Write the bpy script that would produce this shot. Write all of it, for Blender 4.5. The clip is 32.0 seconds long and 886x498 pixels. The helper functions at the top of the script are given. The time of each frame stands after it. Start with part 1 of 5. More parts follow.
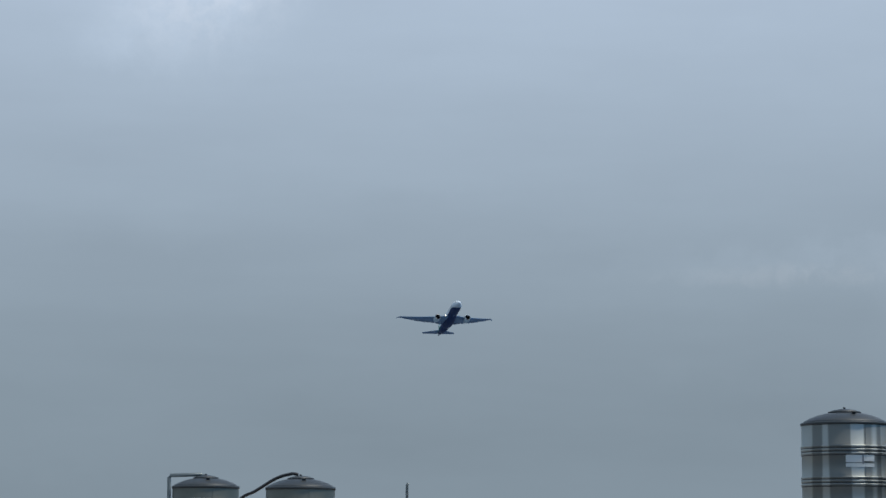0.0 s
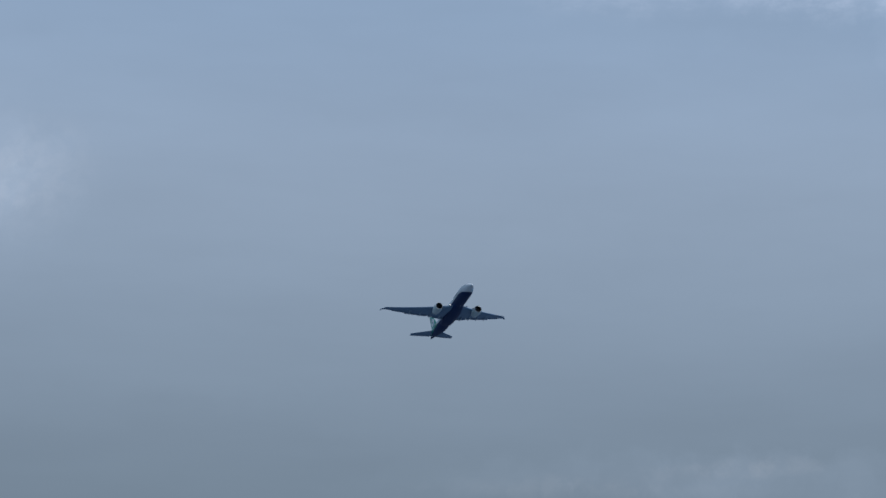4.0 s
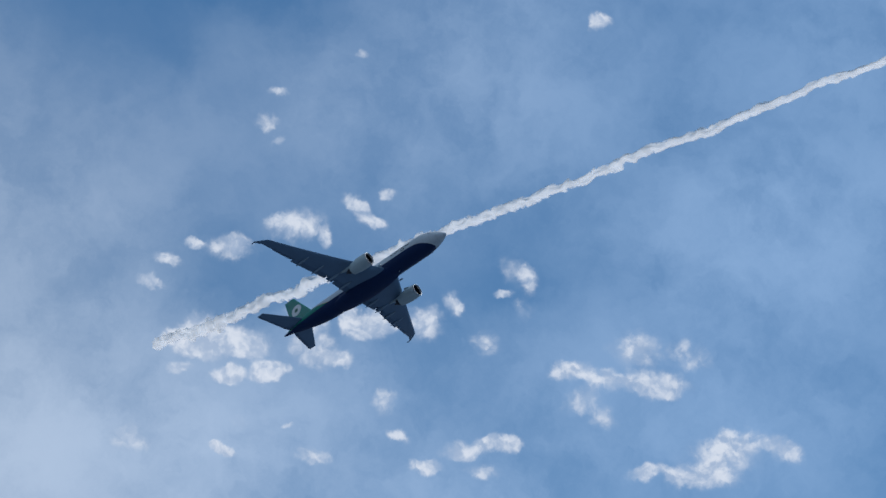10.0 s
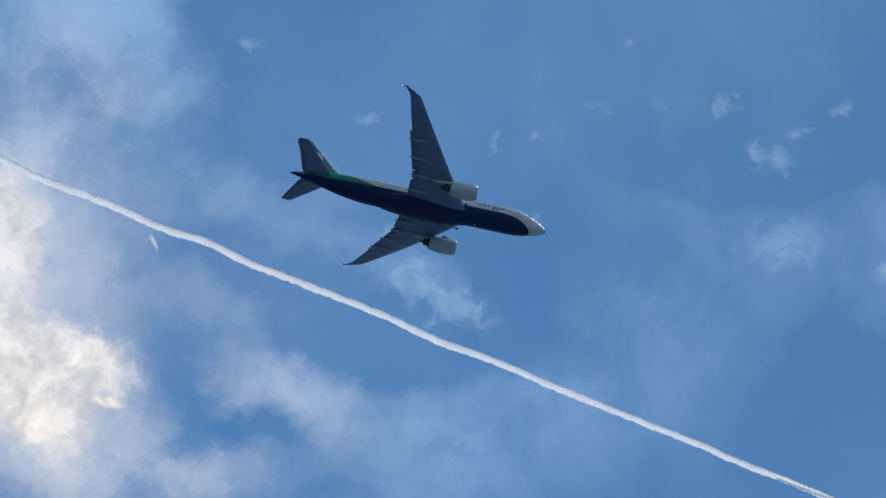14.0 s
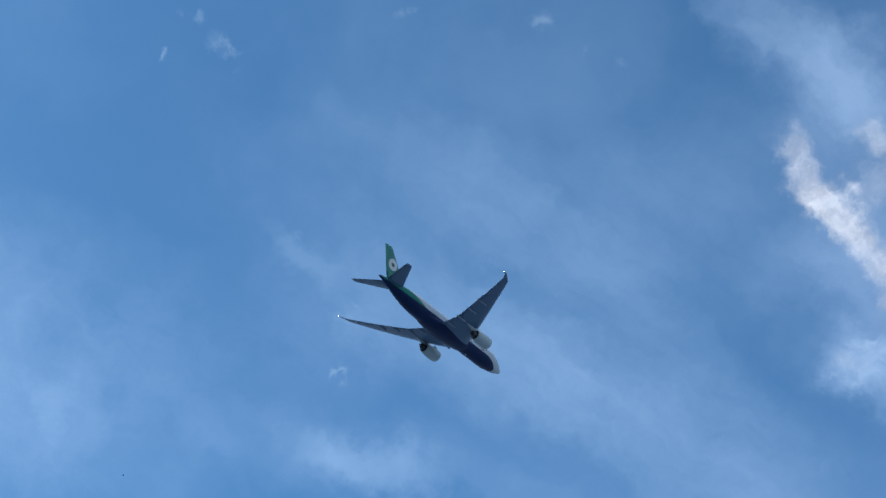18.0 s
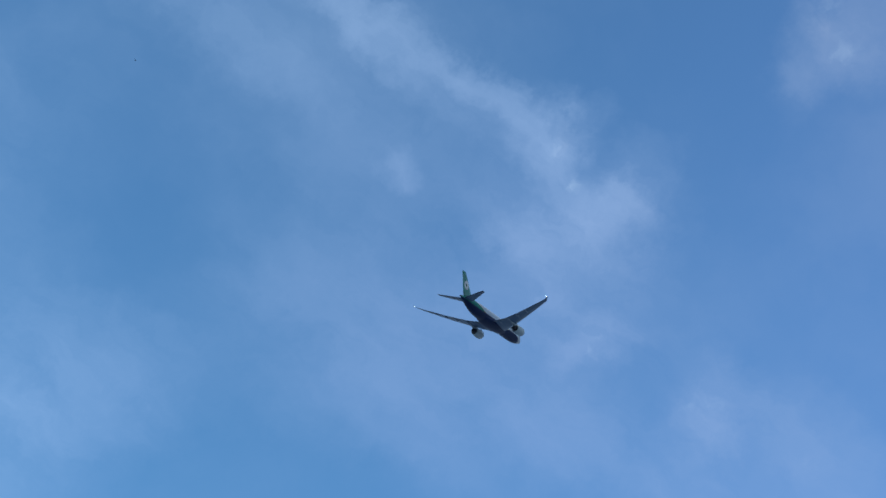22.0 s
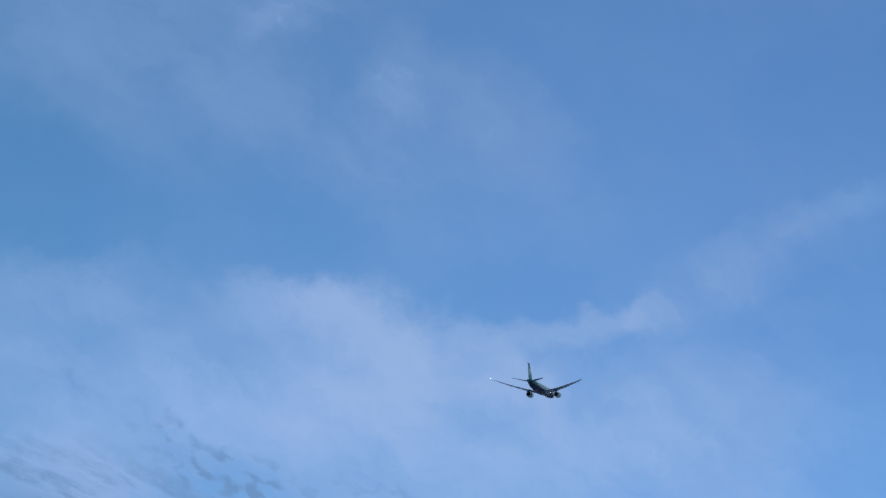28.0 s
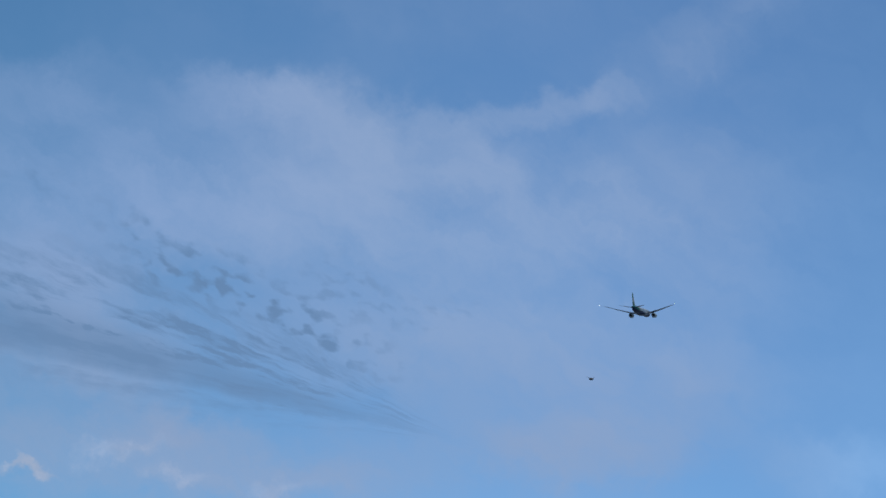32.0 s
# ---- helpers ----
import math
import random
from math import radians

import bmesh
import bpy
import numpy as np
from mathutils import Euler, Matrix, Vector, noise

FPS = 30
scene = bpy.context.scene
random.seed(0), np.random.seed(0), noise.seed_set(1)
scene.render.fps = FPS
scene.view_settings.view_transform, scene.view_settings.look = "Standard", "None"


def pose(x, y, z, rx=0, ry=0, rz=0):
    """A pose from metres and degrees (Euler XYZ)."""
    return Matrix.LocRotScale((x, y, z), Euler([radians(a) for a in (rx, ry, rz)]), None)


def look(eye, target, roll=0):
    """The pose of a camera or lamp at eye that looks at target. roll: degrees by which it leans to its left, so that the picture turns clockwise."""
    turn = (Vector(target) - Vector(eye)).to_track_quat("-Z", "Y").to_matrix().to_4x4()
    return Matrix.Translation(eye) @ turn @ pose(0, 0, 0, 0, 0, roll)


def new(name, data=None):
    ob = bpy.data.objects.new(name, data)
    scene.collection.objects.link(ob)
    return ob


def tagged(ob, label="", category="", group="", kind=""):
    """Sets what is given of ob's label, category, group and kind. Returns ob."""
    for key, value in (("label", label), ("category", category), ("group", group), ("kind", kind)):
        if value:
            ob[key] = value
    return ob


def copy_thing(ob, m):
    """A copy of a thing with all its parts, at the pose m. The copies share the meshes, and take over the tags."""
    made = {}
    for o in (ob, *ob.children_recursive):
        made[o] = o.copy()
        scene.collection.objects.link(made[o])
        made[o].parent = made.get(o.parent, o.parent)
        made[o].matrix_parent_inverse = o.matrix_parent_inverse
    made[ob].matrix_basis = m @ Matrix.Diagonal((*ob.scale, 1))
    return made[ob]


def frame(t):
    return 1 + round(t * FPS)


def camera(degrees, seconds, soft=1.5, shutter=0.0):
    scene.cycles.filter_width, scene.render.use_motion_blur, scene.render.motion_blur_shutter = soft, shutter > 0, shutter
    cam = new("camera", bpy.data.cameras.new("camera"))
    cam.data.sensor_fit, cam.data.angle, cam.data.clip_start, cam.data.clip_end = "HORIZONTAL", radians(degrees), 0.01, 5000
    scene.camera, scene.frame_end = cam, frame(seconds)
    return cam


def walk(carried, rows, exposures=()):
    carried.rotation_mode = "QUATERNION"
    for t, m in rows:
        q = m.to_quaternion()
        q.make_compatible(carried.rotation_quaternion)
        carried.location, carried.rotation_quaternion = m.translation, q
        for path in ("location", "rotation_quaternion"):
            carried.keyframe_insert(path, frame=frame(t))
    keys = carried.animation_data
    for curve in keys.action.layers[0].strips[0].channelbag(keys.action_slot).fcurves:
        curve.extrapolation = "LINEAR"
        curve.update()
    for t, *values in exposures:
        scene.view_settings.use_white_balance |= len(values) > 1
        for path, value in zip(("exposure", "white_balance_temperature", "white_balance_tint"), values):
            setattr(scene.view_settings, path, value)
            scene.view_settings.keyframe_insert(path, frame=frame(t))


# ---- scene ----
cam = camera(21.25, 32.0)
EYE = Vector((0.0, 0.0, 11.6))


def aim(yaw, pitch, lean):
    """The camera at its stand, turned clockwise from +y, tilted up and leaning, in degrees."""
    y, p = radians(yaw), radians(pitch)
    way = Vector((math.sin(y) * math.cos(p), math.cos(y) * math.cos(p), math.sin(p)))
    return look(EYE, EYE + way, lean)


walk(cam, [
    (0.0, aim(0.00, 7.38, 0.23)), (0.5, aim(0.69, 7.88, 0.37)), (1.0, aim(1.61, 8.62, 0.62)),
    (1.5, aim(2.40, 9.38, 0.83)), (2.0, aim(3.03, 10.00, 1.00)), (2.5, aim(3.59, 10.56, 1.12)),
    (3.0, aim(4.15, 11.12, 1.18)), (3.5, aim(4.81, 11.75, 1.16)), (4.0, aim(5.58, 12.44, 1.11)),
    (4.5, aim(6.50, 13.20, 1.06)), (5.0, aim(7.58, 14.01, 1.05)), (5.5, aim(8.84, 14.89, 1.11)),
    (6.0, aim(10.32, 15.82, 1.27)), (6.5, aim(12.04, 16.98, 1.34)), (7.0, aim(13.82, 18.37, 1.56)),
    (7.5, aim(15.72, 20.08, 1.97)), (8.0, aim(17.83, 21.97, 2.59)), (8.5, aim(20.31, 24.07, 3.58)),
    (9.0, aim(23.28, 26.16, 5.10)), (9.5, aim(26.64, 28.24, 7.20)), (10.0, aim(30.22, 30.28, 9.25)),
    (10.5, aim(34.23, 32.28, 10.99)), (11.0, aim(38.64, 34.15, 12.46)), (11.5, aim(43.67, 36.03, 14.00)),
    (12.0, aim(49.06, 38.06, 16.22)), (12.5, aim(54.97, 40.03, 18.80)), (13.0, aim(61.23, 41.81, 21.49)),
    (13.5, aim(67.71, 43.24, 23.74)), (14.0, aim(74.21, 44.24, 25.72)), (14.5, aim(80.72, 44.94, 27.29)),
    (15.0, aim(87.28, 45.27, 28.21)), (15.5, aim(93.84, 45.29, 28.26)), (16.0, aim(100.03, 45.07, 27.71)),
    (16.5, aim(105.76, 44.59, 26.66)), (17.0, aim(110.96, 43.87, 25.18)), (17.5, aim(115.53, 42.88, 23.37)),
    (18.0, aim(119.41, 41.61, 21.32)), (18.5, aim(122.90, 39.85, 19.43)), (19.0, aim(125.87, 38.15, 17.91)),
    (19.5, aim(128.44, 36.57, 17.02)), (20.0, aim(130.40, 35.35, 16.37)), (20.5, aim(132.15, 34.29, 15.69)),
    (21.0, aim(133.92, 33.40, 14.87)), (21.5, aim(136.00, 32.63, 13.82)), (22.0, aim(138.15, 31.86, 12.76)),
    (22.5, aim(140.19, 30.97, 11.83)), (23.0, aim(141.82, 29.90, 11.09)), (23.5, aim(142.95, 28.95, 10.45)),
    (24.0, aim(143.79, 27.99, 9.89)), (24.5, aim(144.69, 27.16, 9.72)), (25.0, aim(145.85, 26.29, 9.45)),
    (25.5, aim(147.01, 25.34, 9.07)), (26.0, aim(147.74, 25.05, 8.91)), (26.5, aim(148.15, 25.16, 8.88)),
    (27.0, aim(148.31, 25.43, 8.91)), (27.5, aim(148.33, 25.58, 8.92)), (28.0, aim(148.28, 25.38, 8.83)),
    (28.5, aim(148.54, 24.74, 8.59)), (29.0, aim(149.01, 23.78, 8.21)), (29.5, aim(149.37, 22.94, 7.80)),
    (30.0, aim(149.44, 22.41, 7.43)), (30.5, aim(149.39, 22.02, 7.22)), (31.0, aim(149.40, 21.63, 7.00)),
    (31.5, aim(149.78, 20.99, 6.68)), (32.0, aim(149.96, 20.38, 6.04)),
], exposures=[
    (0.0, 0.73, 7050, 10), (1.0, 0.62, 7050, 10), (2.0, 0.24, 6550, 10), (3.0, 0.20, 6500, 10), (6.0, 0.11, 6500, 10),
    (7.0, -0.05, 6500, 10), (8.0, 0.0, 6500, 10), (9.0, 0.0, 6500, 10), (10.0, 0.05, 6500, 10), (12.0, 0.15, 6500, 10),
    (13.0, 0.2, 6500, 10), (14.0, 0.14, 6500, 10), (15.0, 0.41, 6500, 10), (18.0, 0.56, 6500, 10), (19.0, 0.38, 6500, 10),
    (20.0, 0.36, 6500, 10), (21.0, 0.32, 6500, 10), (23.0, 0.26, 6500, 10), (25.0, 0.1, 6500, 10), (28.0, 0.12, 6500, 10), (29.0, -0.03, 6550, 10), (31.0, 0.0, 6700, 10), (32.0, -0.14, 6800, 10),
])

# ---- sky and sun ----
SUN_AZ, SUN_EL = 98.0, 66.0
world = bpy.data.worlds.new("sky")
scene.world = world
world.use_nodes = True
WT = world.node_tree
WT.nodes.clear()


def nd(tree, kind):
    return tree.nodes.new(kind)


def put(tree, socket, value):
    if isinstance(value, bpy.types.NodeSocket):
        tree.links.new(value, socket)
    else:
        socket.default_value = value


def calc(op, a, b=None, c=None, clamp=False, tree=WT):
    n = nd(tree, "ShaderNodeMath")
    n.operation, n.use_clamp = op, clamp
    for i, v in enumerate((a, b, c)):
        if v is not None:
            put(tree, n.inputs[i], v)
    return n.outputs[0]


def vec(op, a, b=None, scale=None, tree=WT):
    n = nd(tree, "ShaderNodeVectorMath")
    n.operation = op
    put(tree, n.inputs[0], a)
    if b is not None:
        put(tree, n.inputs[1], b)
    if scale is not None:
        put(tree, n.inputs["Scale"], scale)
    return n.outputs["Value"] if op in ("DOT_PRODUCT", "LENGTH") else n.outputs["Vector"]


def grain(v, scale, detail=3.0, rough=0.5, colour=False, tree=WT):
    n = nd(tree, "ShaderNodeTexNoise")
    put(tree, n.inputs["Vector"], v)
    n.inputs["Scale"].default_value, n.inputs["Detail"].default_value, n.inputs["Roughness"].default_value = scale, detail, rough
    return n.outputs["Color" if colour else "Fac"]


def step(v, lo, hi, tree=WT):
    n = nd(tree, "ShaderNodeMapRange")
    n.interpolation_type = "SMOOTHSTEP"
    put(tree, n.inputs[0], v)
    n.inputs[1].default_value, n.inputs[2].default_value = lo, hi
    return n.outputs[0]


def blend(fac, a, b, tree=WT):
    n = nd(tree, "ShaderNodeMix")
    n.data_type = "RGBA"
    put(tree, n.inputs[0], fac)
    put(tree, n.inputs[6], a)
    put(tree, n.inputs[7], b)
    return n.outputs[2]


def heading(az, el):
    a, e = radians(az), radians(el)
    return Vector((math.sin(a) * math.cos(e), math.cos(a) * math.cos(e), math.sin(e)))


PUFFS, WISPS, MASSES, VEILS, FLECKS, STRIPS, DAPPLES, LINES = [], [], [], [], [], [], [], []


def puff(*p):
    """A small heaped cloud: azimuth, elevation, half width, half height, tilt in degrees, thickness."""
    PUFFS.append(p)


def wisp(*p):
    """A frayed scrap of thin cloud, given as puff() is."""
    WISPS.append(p)


def mass(*p):
    """A thick bright bank of cloud, given as puff() is."""
    MASSES.append(p)


def veil(*p):
    """A soft sheet of cloud, given as puff() is."""
    VEILS.append(p)


def fleck(*p):
    """A field of small dark dabs under the veil, given as puff() is."""
    FLECKS.append(p)


def strip(*p):
    """A field of long dark streaks, given as puff() is."""
    STRIPS.append(p)


def dapple(*p):
    """A field of small rippled cells, given as puff() is."""
    DAPPLES.append(p)


def line(*p):
    """A thin drawn-out line of cloud, given as puff() is."""
    LINES.append(p)


puff(23.89, 27.18, 0.90, 0.62, 25, 1.00)
puff(24.38, 26.87, 0.62, 0.44, 5, 1.00)
puff(25.04, 27.26, 1.07, 0.44, -6, 0.90)
puff(25.37, 27.01, 0.62, 0.39, 4, 1.00)
puff(26.10, 26.64, 0.68, 0.35, 19, 1.00)
puff(24.97, 26.36, 0.62, 0.33, 4, 0.60)
puff(26.92, 28.03, 0.81, 0.33, -7, 1.00)
puff(27.12, 27.39, 0.98, 0.62, -17, 0.90)
puff(27.82, 28.52, 0.44, 0.35, 3, 1.00)
puff(28.38, 28.13, 0.81, 0.62, 3, 0.90)
puff(29.06, 28.43, 0.57, 0.68, 2, 1.00)
puff(30.07, 28.46, 0.72, 0.62, 2, 0.65)
puff(30.74, 29.02, 0.53, 0.44, -39, 0.60)
puff(31.84, 28.16, 0.53, 0.53, 1, 0.50)
puff(22.47, 28.14, 0.57, 0.23, 5, 0.90)
puff(22.80, 28.75, 0.53, 0.27, 5, 0.70)
puff(24.39, 29.37, 0.81, 0.44, 15, 0.90)
puff(23.37, 29.31, 0.33, 0.21, 5, 0.80)
puff(25.98, 30.13, 1.07, 0.53, 14, 0.95)
puff(25.42, 30.23, 0.44, 0.27, 4, 0.80)
puff(26.94, 29.98, 0.27, 0.35, 3, 0.70)
puff(27.66, 30.96, 0.62, 0.33, -37, 0.90)
puff(28.08, 30.64, 0.49, 0.25, 3, 0.90)
puff(28.44, 31.33, 0.35, 0.21, 2, 0.60)
puff(32.41, 30.00, 0.81, 0.53, -39, 0.45)
puff(32.04, 29.43, 0.39, 0.16, 1, 0.80)
puff(27.66, 24.84, 0.72, 0.33, 3, 0.70)
puff(25.27, 24.53, 0.53, 0.20, -6, 0.90)
puff(29.31, 26.46, 0.44, 0.49, 2, 0.45)
puff(29.80, 25.66, 0.49, 0.21, -18, 0.60)
puff(30.66, 24.94, 0.62, 0.27, 2, 0.50)
puff(25.42, 22.69, 0.62, 0.21, 4, 0.50)
puff(30.09, 22.33, 0.35, 0.16, 3, 0.60)
puff(16.63, 29.09, 0.35, 0.18, 8, 0.80)
puff(16.67, 28.38, 0.27, 0.21, 8, 0.50)
puff(13.11, 28.35, 0.72, 0.21, 10, 0.60)
puff(23.57, 27.06, 0.72, 0.35, 32, 0.70)
puff(24.17, 26.85, 0.72, 0.35, 12, 0.60)
puff(25.29, 27.06, 0.68, 0.35, -4, 0.75)
puff(24.97, 26.40, 0.61, 0.27, 12, 0.60)
puff(26.16, 26.66, 0.64, 0.30, 11, 0.85)
puff(23.76, 26.31, 0.39, 0.25, 12, 0.70)
puff(28.45, 28.01, 0.81, 0.39, 10, 0.70)
puff(27.91, 27.20, 0.49, 0.29, 10, 0.75)
puff(30.08, 28.54, 0.49, 0.39, 9, 0.50)
puff(33.73, 36.24, 0.35, 0.33, 7, 0.80)
puff(26.95, 34.55, 0.27, 0.20, 11, 0.60)
puff(24.60, 32.52, 0.44, 0.39, 12, 0.60)
puff(25.04, 32.11, 0.35, 0.18, 12, 0.50)
puff(24.81, 33.35, 0.44, 0.20, 12, 0.55)
puff(32.71, 29.86, 0.33, 0.53, 28, 0.45)
puff(32.75, 29.10, 0.44, 0.44, 38, 0.35)
puff(31.05, 28.88, 0.25, 0.29, 9, 0.50)
puff(34.21, 27.76, 0.81, 0.39, 17, 0.90)
puff(35.23, 27.66, 0.81, 0.47, 2, 0.90)
puff(36.54, 27.73, 0.98, 0.47, 6, 0.90)
puff(35.98, 28.50, 0.98, 0.72, 7, 0.50)
puff(37.45, 28.50, 0.81, 0.62, -14, 0.45)
puff(34.62, 27.05, 0.81, 0.44, 7, 0.60)
puff(35.28, 26.71, 0.53, 0.35, -3, 0.60)
puff(31.77, 25.59, 1.07, 0.35, 19, 0.85)
puff(32.65, 25.84, 0.72, 0.33, 8, 0.80)
puff(32.23, 25.10, 0.72, 0.33, 8, 0.50)
puff(36.63, 25.62, 0.81, 0.25, 11, 0.70)
puff(37.68, 25.66, 0.98, 0.44, 16, 0.80)
puff(38.67, 26.29, 1.25, 0.72, 16, 0.90)
puff(40.09, 26.41, 0.81, 0.39, -25, 0.70)
puff(38.29, 25.58, 0.90, 0.35, 6, 0.70)
puff(25.70, 25.26, 0.33, 0.25, 11, 0.40)
puff(22.85, 24.44, 0.72, 0.44, -8, 0.50)
puff(30.65, 24.95, 0.53, 0.25, 9, 0.45)
puff(26.89, 25.40, 0.25, 0.10, 11, 0.50)
puff(56.20, 35.50, 0.80, 0.55, -8, 0.75)
puff(58.69, 35.70, 0.53, 0.21, 23, 0.60)
puff(67.13, 37.21, 0.53, 0.25, 18, 0.90)
puff(122.97, 27.18, 0.44, 0.21, 10, 0.90)
puff(122.04, 28.02, 0.25, 0.21, 20, 0.70)
wisp(64.87, 46.15, 0.72, 0.33, 53, 0.40)
wisp(66.68, 46.05, 0.84, 0.28, 31, 0.45)
wisp(69.75, 46.18, 0.72, 0.28, 29, 0.35)
wisp(66.73, 44.40, 0.60, 0.19, 31, 0.25)
wisp(74.01, 47.08, 0.72, 0.47, 26, 0.40)
wisp(75.76, 47.79, 0.96, 0.25, 35, 0.35)
wisp(77.12, 48.94, 0.60, 0.33, -6, 0.30)
wisp(79.68, 49.70, 0.84, 0.37, 22, 0.40)
wisp(81.58, 50.10, 0.72, 0.60, 20, 0.38)
wisp(83.82, 49.24, 0.96, 0.44, -2, 0.45)
wisp(84.74, 50.43, 1.43, 0.25, 38, 0.35)
wisp(85.55, 51.01, 0.44, 0.60, 17, 0.38)
wisp(85.10, 47.09, 1.68, 0.67, 18, 0.30)
wisp(78.77, 45.62, 1.08, 0.47, 23, 0.25)
wisp(77.35, 50.63, 0.47, 0.28, 23, 0.25)
wisp(81.30, 41.36, 0.72, 0.33, 21, 0.20)
wisp(92.51, 48.73, 4.79, 5.51, 24, 0.22)
wisp(94.70, 52.30, 5.29, 2.89, 22, 0.20)
wisp(98.20, 46.91, 4.79, 3.83, 20, 0.20)
wisp(83.59, 49.30, 0.84, 0.72, 1, 0.45)
wisp(88.29, 50.90, 0.72, 0.60, 7, 0.50)
wisp(89.02, 50.45, 0.33, 0.72, 42, 0.40)
wisp(90.33, 51.39, 0.44, 0.72, 26, 0.35)
wisp(92.34, 52.56, 0.96, 0.60, 44, 0.35)
wisp(94.84, 53.13, 0.72, 0.53, 22, 0.35)
wisp(93.72, 52.34, 0.37, 0.84, 23, 0.30)
wisp(98.01, 53.42, 0.60, 0.84, 20, 0.30)
wisp(91.44, 49.91, 0.53, 1.08, -5, 0.45)
wisp(91.14, 49.37, 0.60, 0.72, 25, 0.35)
wisp(89.50, 48.47, 0.60, 0.33, 27, 0.50)
wisp(89.28, 47.55, 0.84, 0.60, 27, 0.40)
wisp(90.37, 48.07, 0.37, 0.60, 26, 0.35)
wisp(93.31, 49.56, 0.53, 0.72, 24, 0.40)
wisp(91.15, 47.94, 0.53, 0.44, 25, 0.45)
wisp(93.10, 48.53, 0.72, 0.39, 24, 0.40)
wisp(94.03, 49.17, 0.37, 0.53, 23, 0.35)
wisp(93.91, 48.32, 0.53, 0.25, 23, 0.35)
wisp(96.03, 48.10, 0.44, 0.72, 22, 0.45)
wisp(96.84, 49.33, 0.33, 1.08, 41, 0.35)
wisp(92.52, 47.24, 0.60, 0.33, 24, 0.35)
wisp(92.55, 46.04, 0.72, 0.72, 24, 0.50)
wisp(94.38, 45.86, 0.72, 0.39, 23, 0.35)
wisp(96.59, 46.78, 0.96, 0.53, 1, 0.45)
wisp(98.04, 46.44, 0.33, 0.39, 21, 0.45)
wisp(100.08, 46.08, 0.67, 0.96, 29, 0.50)
wisp(98.88, 48.02, 0.39, 0.47, 20, 0.40)
wisp(99.44, 50.59, 0.84, 0.33, 29, 0.35)
wisp(101.47, 47.90, 0.72, 0.33, -2, 0.35)
wisp(95.61, 45.55, 0.60, 0.33, 22, 0.30)
wisp(96.94, 45.41, 0.53, 0.28, 21, 0.35)
wisp(102.97, 44.77, 0.96, 0.72, 17, 0.45)
wisp(83.03, 37.29, 0.60, 0.44, 31, 0.45)
wisp(76.15, 45.78, 1.08, 0.33, 16, 0.30)
wisp(78.35, 45.71, 0.96, 0.47, 35, 0.20)
wisp(75.94, 43.23, 0.96, 0.47, -9, 0.45)
wisp(74.36, 43.21, 0.96, 0.44, -3, 0.40)
wisp(72.46, 44.02, 0.72, 0.60, 39, 0.35)
wisp(76.92, 43.16, 0.53, 0.44, 36, 0.40)
wisp(84.88, 50.57, 1.43, 0.25, 50, 0.25)
wisp(89.84, 52.60, 0.60, 0.33, 26, 0.30)
wisp(110.18, 43.87, 0.67, 0.77, 58, 0.40)
wisp(108.51, 42.98, 0.28, 0.25, 29, 0.40)
wisp(119.81, 47.52, 0.44, 0.53, 21, 0.40)
wisp(121.51, 47.37, 0.28, 0.25, 20, 0.30)
wisp(115.35, 40.27, 0.47, 0.26, 4, 0.30)
wisp(133.36, 41.91, 0.96, 0.84, 32, 0.35)
wisp(122.98, 47.00, 0.28, 0.60, 19, 0.30)
wisp(115.19, 46.58, 0.60, 0.25, 24, 0.25)
wisp(108.70, 44.14, 0.47, 0.28, 29, 0.25)
wisp(117.22, 39.27, 0.67, 0.84, -37, 0.40)
wisp(117.81, 37.84, 0.39, 0.53, 23, 0.40)
wisp(133.12, 41.91, 0.96, 0.84, -7, 0.60)
wisp(132.74, 41.35, 0.53, 0.25, 13, 0.50)
wisp(140.93, 35.17, 0.53, 1.08, -14, 0.50)
wisp(141.40, 34.06, 0.44, 0.44, 11, 0.40)
wisp(142.62, 30.29, 0.84, 0.58, 11, 0.26)
wisp(146.13, 29.36, 0.72, 0.96, 49, 0.20)
wisp(148.37, 39.04, 0.84, 0.84, 47, 0.40)
wisp(148.87, 38.07, 0.72, 0.47, 6, 0.30)
mass(27.25, 18.86, 1.96, 1.43, 0, 0.30)
mass(28.20, 17.24, 1.96, 1.43, 0, 0.42)
mass(27.60, 19.90, 1.10, 0.80, 0, 0.60)
mass(27.10, 17.20, 1.60, 1.20, 0, 0.60)
mass(28.80, 16.60, 2.00, 1.40, 0, 0.60)
mass(30.20, 20.20, 1.80, 1.20, 0, 0.60)
mass(26.70, 19.50, 1.80, 1.00, 0, 0.35)
mass(28.60, 19.75, 1.70, 1.00, 0, 0.80)
mass(30.60, 18.80, 2.00, 1.20, 0, 0.80)
mass(25.83, 17.52, 1.60, 1.07, 0, 0.15)
mass(25.89, 27.32, 3.56, 1.25, 4, 0.15)
mass(36.04, 28.02, 2.15, 1.07, 7, 0.22)
mass(38.55, 26.07, 2.31, 0.90, 6, 0.30)
mass(49.20, 35.90, 1.10, 0.60, -24, 1.10)
mass(50.25, 35.25, 0.85, 0.65, -45, 0.90)
mass(38.60, 39.20, 0.70, 1.40, -15, 1.00)
mass(37.50, 38.75, 0.80, 0.45, 10, 0.70)
line(65.75, 41.05, 0.30, 0.09, -30, 0.80)
mass(61.13, 40.14, 1.25, 1.96, -12, 0.25)
mass(59.49, 35.54, 1.60, 1.07, 30, 0.35)
mass(60.93, 42.03, 0.90, 1.25, 8, 0.15)
mass(64.09, 36.53, 4.09, 2.31, 20, 1.30)
